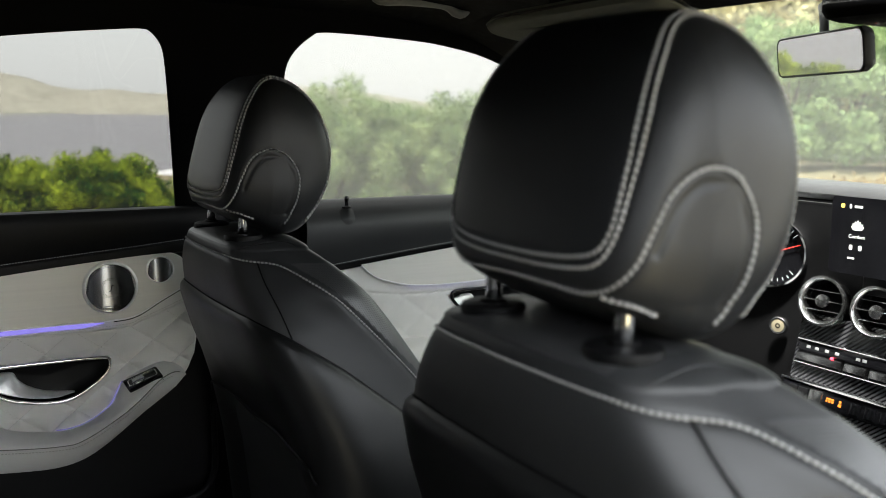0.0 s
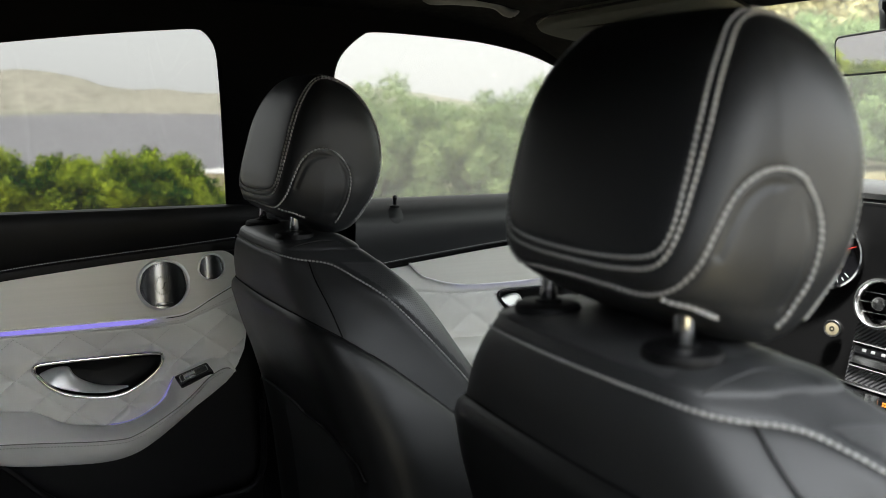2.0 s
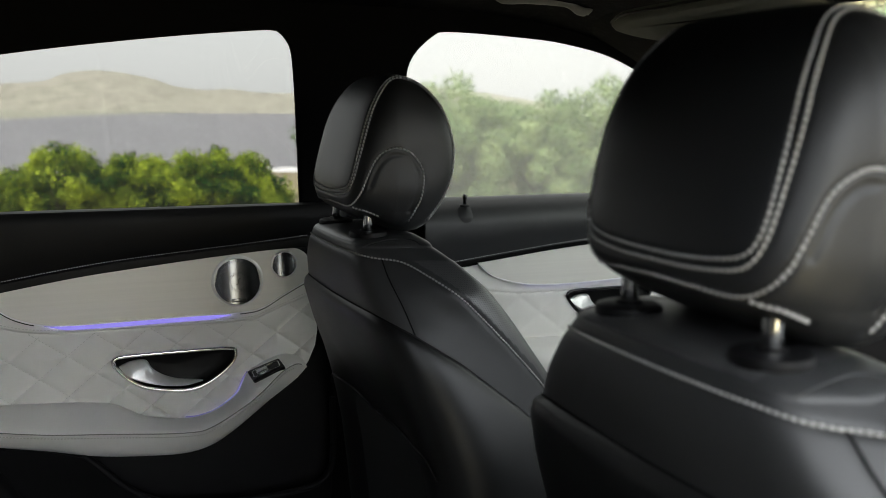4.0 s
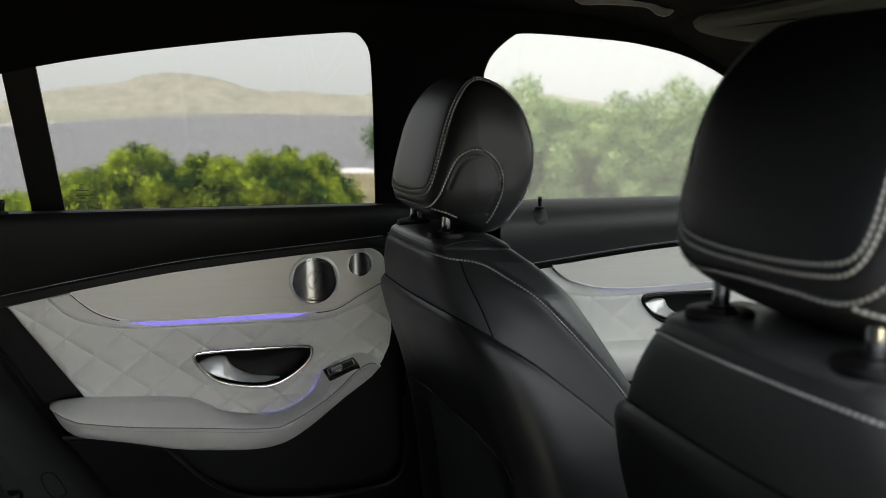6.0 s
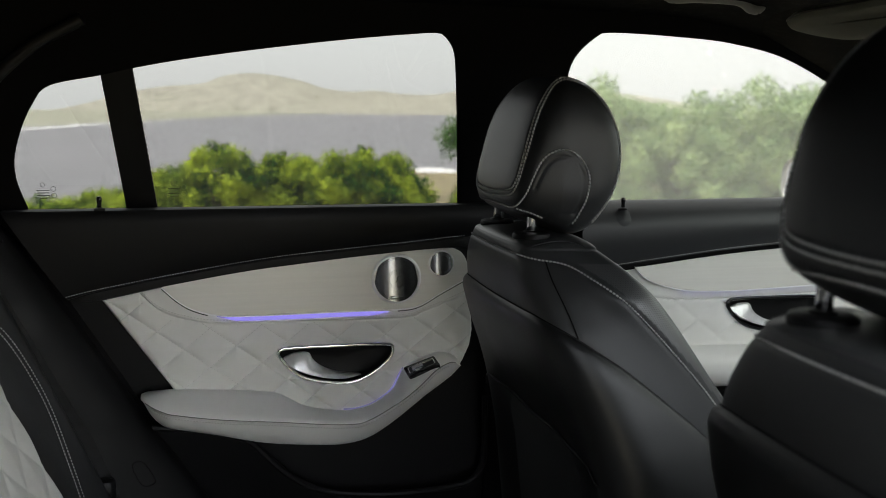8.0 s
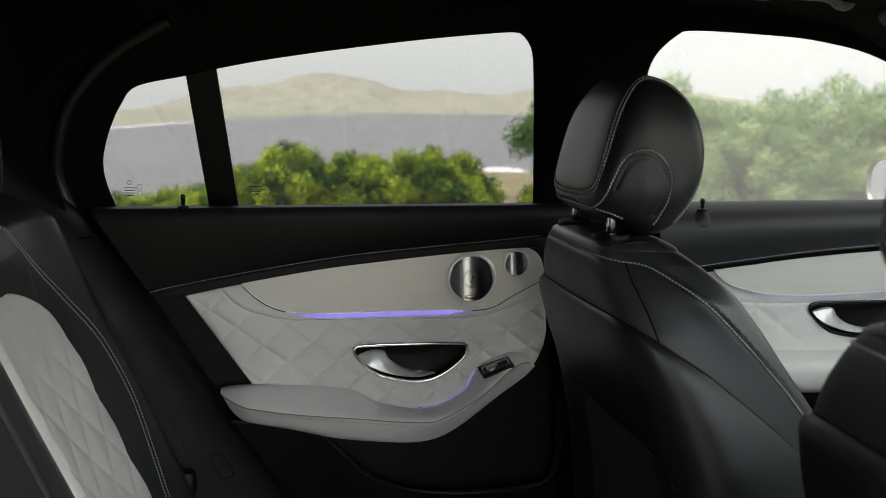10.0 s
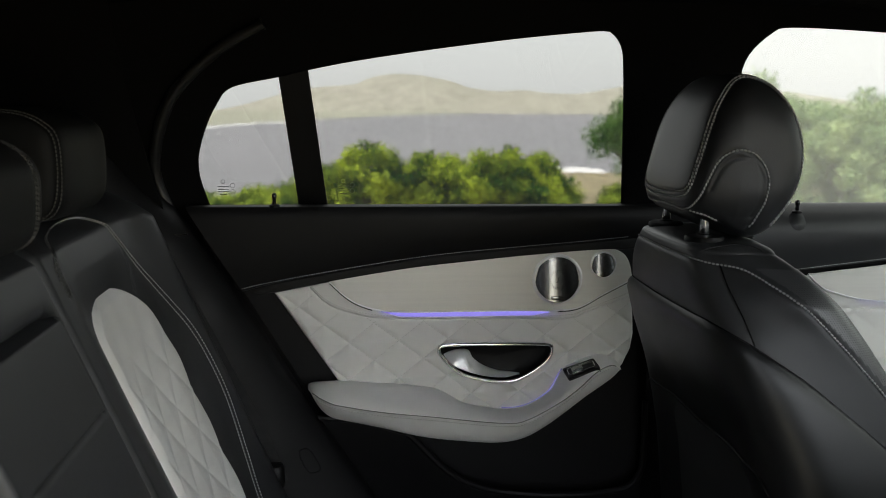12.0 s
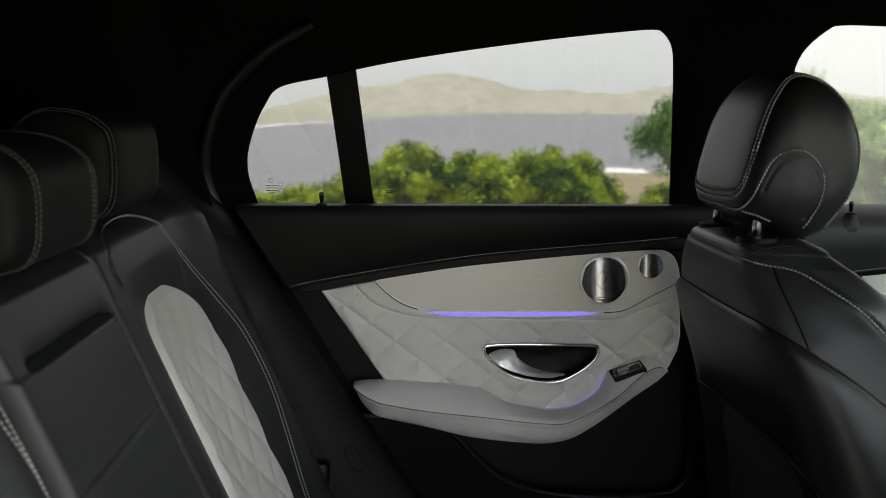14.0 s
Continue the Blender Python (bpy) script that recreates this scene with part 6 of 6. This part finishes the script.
for y0, y1, z0, z1 in ((0.076, 0.091, 0.9545, 0.9570), (0.076, 0.080, 0.9500, 0.9535), (0.082, 0.086, 0.9500, 0.9535), (0.088, 0.091, 0.9500, 0.9535), (0.061, 0.067, 0.9475, 0.9525), (0.062, 0.066, 0.9535, 0.9575)):
    part("orange_sign", dash_box(y0, y1, z0, z1, 0.0058, 0.004, 0.0003), ORANGE, dashboard, "glowing orange warning sign")
for y in (0.035, 0.008, -0.02):
    part("button", dash_box(y - 0.010, y + 0.010, 0.941, 0.961, 0.0065), GLOSS_BLACK, dashboard)
part("console_edge", dash_box(-0.35, 0.10, 0.893, 0.897, 0.004), CHROME, dashboard, "thin chrome edge")
mb = look((0.952, 0.214, 1.052), (0.952 - 1, 0.214 - 0.3, 1.152)) @ pose(0, 0, 0, 180, 0, 0)
btn = part("start_button", Shape().lathe([(0.0165, -0.006), (0.0165, 0.003), (0.0150, 0.0048), (0.0128, 0.0044), (0.0120, 0.002)], mb, 32), BRUSHED, dashboard, "satin metal start button")
part("button_cap", Shape().lathe([(0.0120, 0.000), (0.0115, 0.0035), (0.006, 0.0042), (0.0005, 0.0042)], mb, 28), material("button_cap", (0.20, 0.175, 0.115), 0.4), btn)
part("button_mark", Shape().lathe([(0.0045, 0.0040), (0.0045, 0.0047), (0.0025, 0.0047), (0.0025, 0.0040)], mb, 20), SEAM, btn)
mg = look((0.965, 0.249, 1.182), (0.965 - 1, 0.249 - 0.35, 1.196)) @ pose(0, 0, 0, 180, 0, 0)
dial = part("gauge_ring", Shape().lathe([(0.064, -0.02), (0.066, 0.004), (0.064, 0.008), (0.060, 0.006), (0.0585, -0.006)], mg, 56, False), CHROME, dashboard, "chrome-ringed instrument dial")
part("gauge_face", Shape().lathe([(0.0585, -0.006), (0.02, -0.007), (0.0005, -0.007)], mg, 40), GLOSS_BLACK, dial)
part("needle", Shape().tube([np.array(mg @ Vector(v)) for v in ((-0.012, -0.004, -0.002), (-0.050, -0.018, -0.001))], [0.0011, 0.0006], 6), glowing("needle_red", (1.0, 0.06, 0.04), 0.18), dial, "red needle")
marks = Shape()
for k in range(26):
    a = radians(-140 + k * 11)
    marks.tube([np.array(mg @ Vector((r * math.cos(a), r * math.sin(a), -0.005))) for r in (0.049 if k % 5 else 0.045, 0.055)], 0.0006, 4)
part("scale_marks", marks, glowing("scale_white", (0.8, 0.85, 0.8), 0.15), dial)

monitor = thing("display_screen", "black centre display showing the word Comfort", "screen")
SX = 0.935


def screen_plate(y0, y1, z0, z1, x, thick, r=0.004):
    o = []
    for cy, cz, a0 in ((y1 - r, z1 - r, 0), (y0 + r, z1 - r, 90), (y0 + r, z0 + r, 180), (y1 - r, z0 + r, 270)):
        o += [(cy + r * math.cos(radians(a0 + a)), cz + r * math.sin(radians(a0 + a))) for a in (0, 22, 45, 68, 90)]
    o = np.array(o)
    c = o.mean(0)
    return Shape().loft([np.stack([np.full(len(o), x + d), c[0] + (o[:, 0] - c[0]) * f, c[1] + (o[:, 1] - c[1]) * f], 1) for d, f in ((thick, 1), (0, 1))])


part("screen_body", screen_plate(-0.130, 0.107, 1.172, 1.300, SX, 0.014, 0.008), GLOSS_BLACK, monitor, "gloss black display housing")
part("screen_foot", Shape().box((SX + 0.012, -0.06, 1.14), (SX + 0.06, 0.05, 1.25), 0.004), BLACK_PLASTIC, monitor)
GLOW = glowing("screen_white", (0.85, 0.85, 0.75), 0.24)
AMBER = glowing("screen_amber", (1.0, 0.55, 0.10), 0.35)
part("home_icon", screen_plate(0.083, 0.090, 1.281, 1.288, SX - 0.0006, 0.0004, 0.002), AMBER, monitor, "amber home symbol")
part("profile_icon", screen_plate(0.070, 0.074, 1.281, 1.288, SX - 0.0006, 0.0004, 0.0015), GLOW, monitor)
part("caption_bar", screen_plate(0.050, 0.065, 1.2825, 1.2865, SX - 0.0006, 0.0004, 0.001), GLOW, monitor)
lotus = Shape()
for a in (-64, -42, -20, 0, 20, 42, 64):
    d = np.array([-math.sin(radians(a)), math.cos(radians(a))])
    e = np.array([d[1], -d[0]])
    base = np.array([0.057, 1.246])
    length = 0.017 - 0.00005 * abs(a)
    ring = [base + d * length * f + e * w for f, w in ((0.05, 0.001), (0.5, 0.0035), (1.0, 0.0), (0.5, -0.0035), (0.05, -0.001))]
    lotus.loft([[(SX - 0.0006 - q, y, z) for y, z in ring] for q in (-0.0004, 0.0)])
part("lotus_symbol", lotus, GLOW, monitor, "white lotus symbol")
for y in (0.067, 0.050):
    part("seat_symbol", screen_plate(y - 0.003, y + 0.003, 1.213, 1.221, SX - 0.0006, 0.0004, 0.0012), GLOW, monitor)
part("clock_bar", screen_plate(0.059, 0.072, 1.1975, 1.2005, SX - 0.0006, 0.0004, 0.001), GLOW, monitor)
fc = bpy.data.curves.new("word", "FONT")
fc.body, fc.size, fc.align_x, fc.extrude = "Comfort", 0.0085, "CENTER", 0.0002
tmp = bpy.data.objects.new("word", fc)
wm = bpy.data.meshes.new_from_object(tmp)
bpy.data.objects.remove(tmp)
word = part("word", wm, GLOW, monitor, "the word Comfort in white letters")
word.matrix_basis = Matrix.Translation((SX - 0.0008, 0.057, 1.2325)) @ Matrix(((0, 0, -1, 0), (-1, 0, 0, 0), (0, 1, 0, 0), (0, 0, 0, 1)))

# ---- overhead ----
mirror = thing("rear_view_mirror", "black-framed interior mirror hung from the windscreen", "mirror")
mm = look((0.60, -0.104, 1.507), (0.60 - 0.918, -0.104 + 0.40, 1.507 - 0.125)) @ pose(0, 0, 0, 0, 180, 0)
mo = []
for cx, cy, a0 in ((0.093, 0.0145, 0), (-0.093, 0.0145, 90), (-0.093, -0.0145, 180), (0.093, -0.0145, 270)):
    mo += [(cx + 0.012 * math.cos(radians(a0 + 90 * k / 19)), cy + 0.012 * math.sin(radians(a0 + 90 * k / 19)) * (1 + 0.02 * (cy > 0))) for k in range(20)]
mo = np.array(mo)
house = part("housing", Shape().loft([np.stack([mo[:, 0] * f, mo[:, 1] * g, np.full(80, d)], 1) for f, g, d in ((0.6, 0.4, -0.024), (0.94, 0.88, -0.016), (1.0, 1.0, -0.007), (1.0, 1.0, 0.0), (0.985, 0.95, 0.002), (0.97, 0.90, 0.001))]), BLACK_PLASTIC, mirror)
face = np.array([np.stack([mo[:, 0] * 0.968 * f, mo[:, 1] * 0.895 * f, np.full(80, 0.0014)], 1) for f in (1.0, 0.75, 0.5, 0.25, 0.005)])
glass = part("mirror_glass", Shape().grid(face, close_v=True), MIRROR, mirror, "silvered mirror glass")
house.matrix_basis = glass.matrix_basis = mm
part("stem", Shape().tube(spline([(0.615, -0.10, 1.515), (0.64, -0.08, 1.545), (0.66, -0.06, 1.575)], 12), 0.006, 10), BLACK_PLASTIC, mirror)
part("sensor_cover", Shape().box((0.62, -0.24, 1.549), (0.77, -0.082, 1.605), 0.014), HEADLINER, mirror, "dark sensor cover behind the mirror")


def sun_visor(y0, y1):
    v = thing("sun_visor", "grey-green cloth sun visor folded up to the roof", "sun visor")
    o = np.array([(0.396, 0.30), (0.403, 0.345), (0.420, 0.386), (0.447, 0.380), (0.472, 0.355), (0.484, 0.316), (0.484, 0.24), (0.480, 0.10), (0.475, 0.0), (0.460, -0.03), (0.402, -0.03), (0.390, 0.0), (0.390, 0.10), (0.394, 0.22)])
    o[:, 1] = y0 + (o[:, 1] + 0.03) * (y1 - y0) / 0.46
    o = spline(o, 90, True)
    c = o.mean(0)
    rings = [np.stack([c[0] + (o[:, 0] - c[0]) * f, c[1] + (o[:, 1] - c[1]) * f, 1.573 - 0.30 * (o[:, 0] - 0.40) + d], 1) for f, d in ((0.0, -0.010), (0.9, -0.010), (0.97, -0.008), (1.0, -0.003), (1.0, 0.002), (0.97, 0.008), (0.0, 0.010))]
    part("visor_panel", Shape().grid(np.array(rings), close_v=True), VISOR_CLOTH, v)
    part("piping", Shape().tube(rings[4], 0.0022, 6, True), BLACK_PLASTIC, v, "dark edge piping")
    part("hinge", Shape().tube([(0.41, (y0 + y1) / 2, 1.572), (0.42, (y0 + y1) / 2, 1.615)], 0.008, 8), BLACK_PLASTIC, v)
    return v


sun_visor(-0.03, 0.43)
grab = thing("grab_handle", "grey folding grab handle above the front door", "grab handle")
part("grip", Shape().tube(spline([(0.27, 0.50, 1.622), (0.282, 0.497, 1.611), (0.33, 0.494, 1.613), (0.40, 0.494, 1.611), (0.425, 0.496, 1.600), (0.442, 0.498, 1.600), (0.454, 0.50, 1.616)], 40), 0.008, 10), material("grey_plastic", (0.18, 0.18, 0.17), 0.5), grab)

# outside mirror on the front door
wing = thing("wing_mirror", "silver-grey outside mirror on the front door", "wing mirror")
SILVER = material("silver_paint", (0.42, 0.42, 0.42), 0.3, metal=0.3, vary=0.04)
ang = np.arange(48) / 48 * 2 * np.pi
oval = np.stack([np.sign(np.cos(ang)) * np.abs(np.cos(ang)) ** 0.7 * 0.105, np.sign(np.sin(ang)) * np.abs(np.sin(ang)) ** 0.7 * 0.062], 1)
part("housing", Shape().loft([[(0.955 + d, 1.035 + y * f, 1.268 + z * f) for y, z in oval] for d, f in ((0.012, 0.93), (0.0, 0.94), (-0.003, 0.97), (0.0, 1.0), (0.03, 1.0), (0.07, 0.88), (0.095, 0.6), (0.105, 0.2))]), SILVER, wing)
part("mirror_glass", Shape().loft([[(0.955 + d, 1.035 + y * 0.935, 1.268 + z * 0.935) for y, z in oval] for d in (0.006, 0.004)]), MIRROR, wing, "silvered mirror glass")
part("arm", Shape().box((0.975, 0.83, 1.205), (1.03, 0.98, 1.235), 0.010), BLACK_PLASTIC, wing, "black mirror arm")

# etched marks on the glass
for x, z in ((-0.707, 1.293), (-0.500, 1.294)):
    mk = thing("glass_mark", "small dark etched marking on the window glass", "glass marking", "glass markings")
    for k, (w, dz) in enumerate(((0.020, 0.0), (0.018, -0.0045), (0.020, -0.009), (0.012, -0.0135))):
        zz = z + dz
        yy = float(side_y(zz)) + 0.0185
        part("bar", Shape().box((x - w / 2, yy - 0.0004, zz - 0.0006), (x + w / 2, yy + 0.0004, zz + 0.0006), 0.0002), PRINT, mk)
    for px, pz, r in ((x, z + 0.009, 0.0035), (x + 0.016, z + 0.002, 0.004), (x + 0.016, z - 0.009, 0.004)):
        yy = float(side_y(pz)) + 0.0185
        part("ring", Shape().tube([(px + r * math.cos(a), yy, pz + r * math.sin(a)) for a in np.linspace(0, 2 * math.pi, 16, endpoint=False)], 0.0004, 4, True), PRINT, mk)
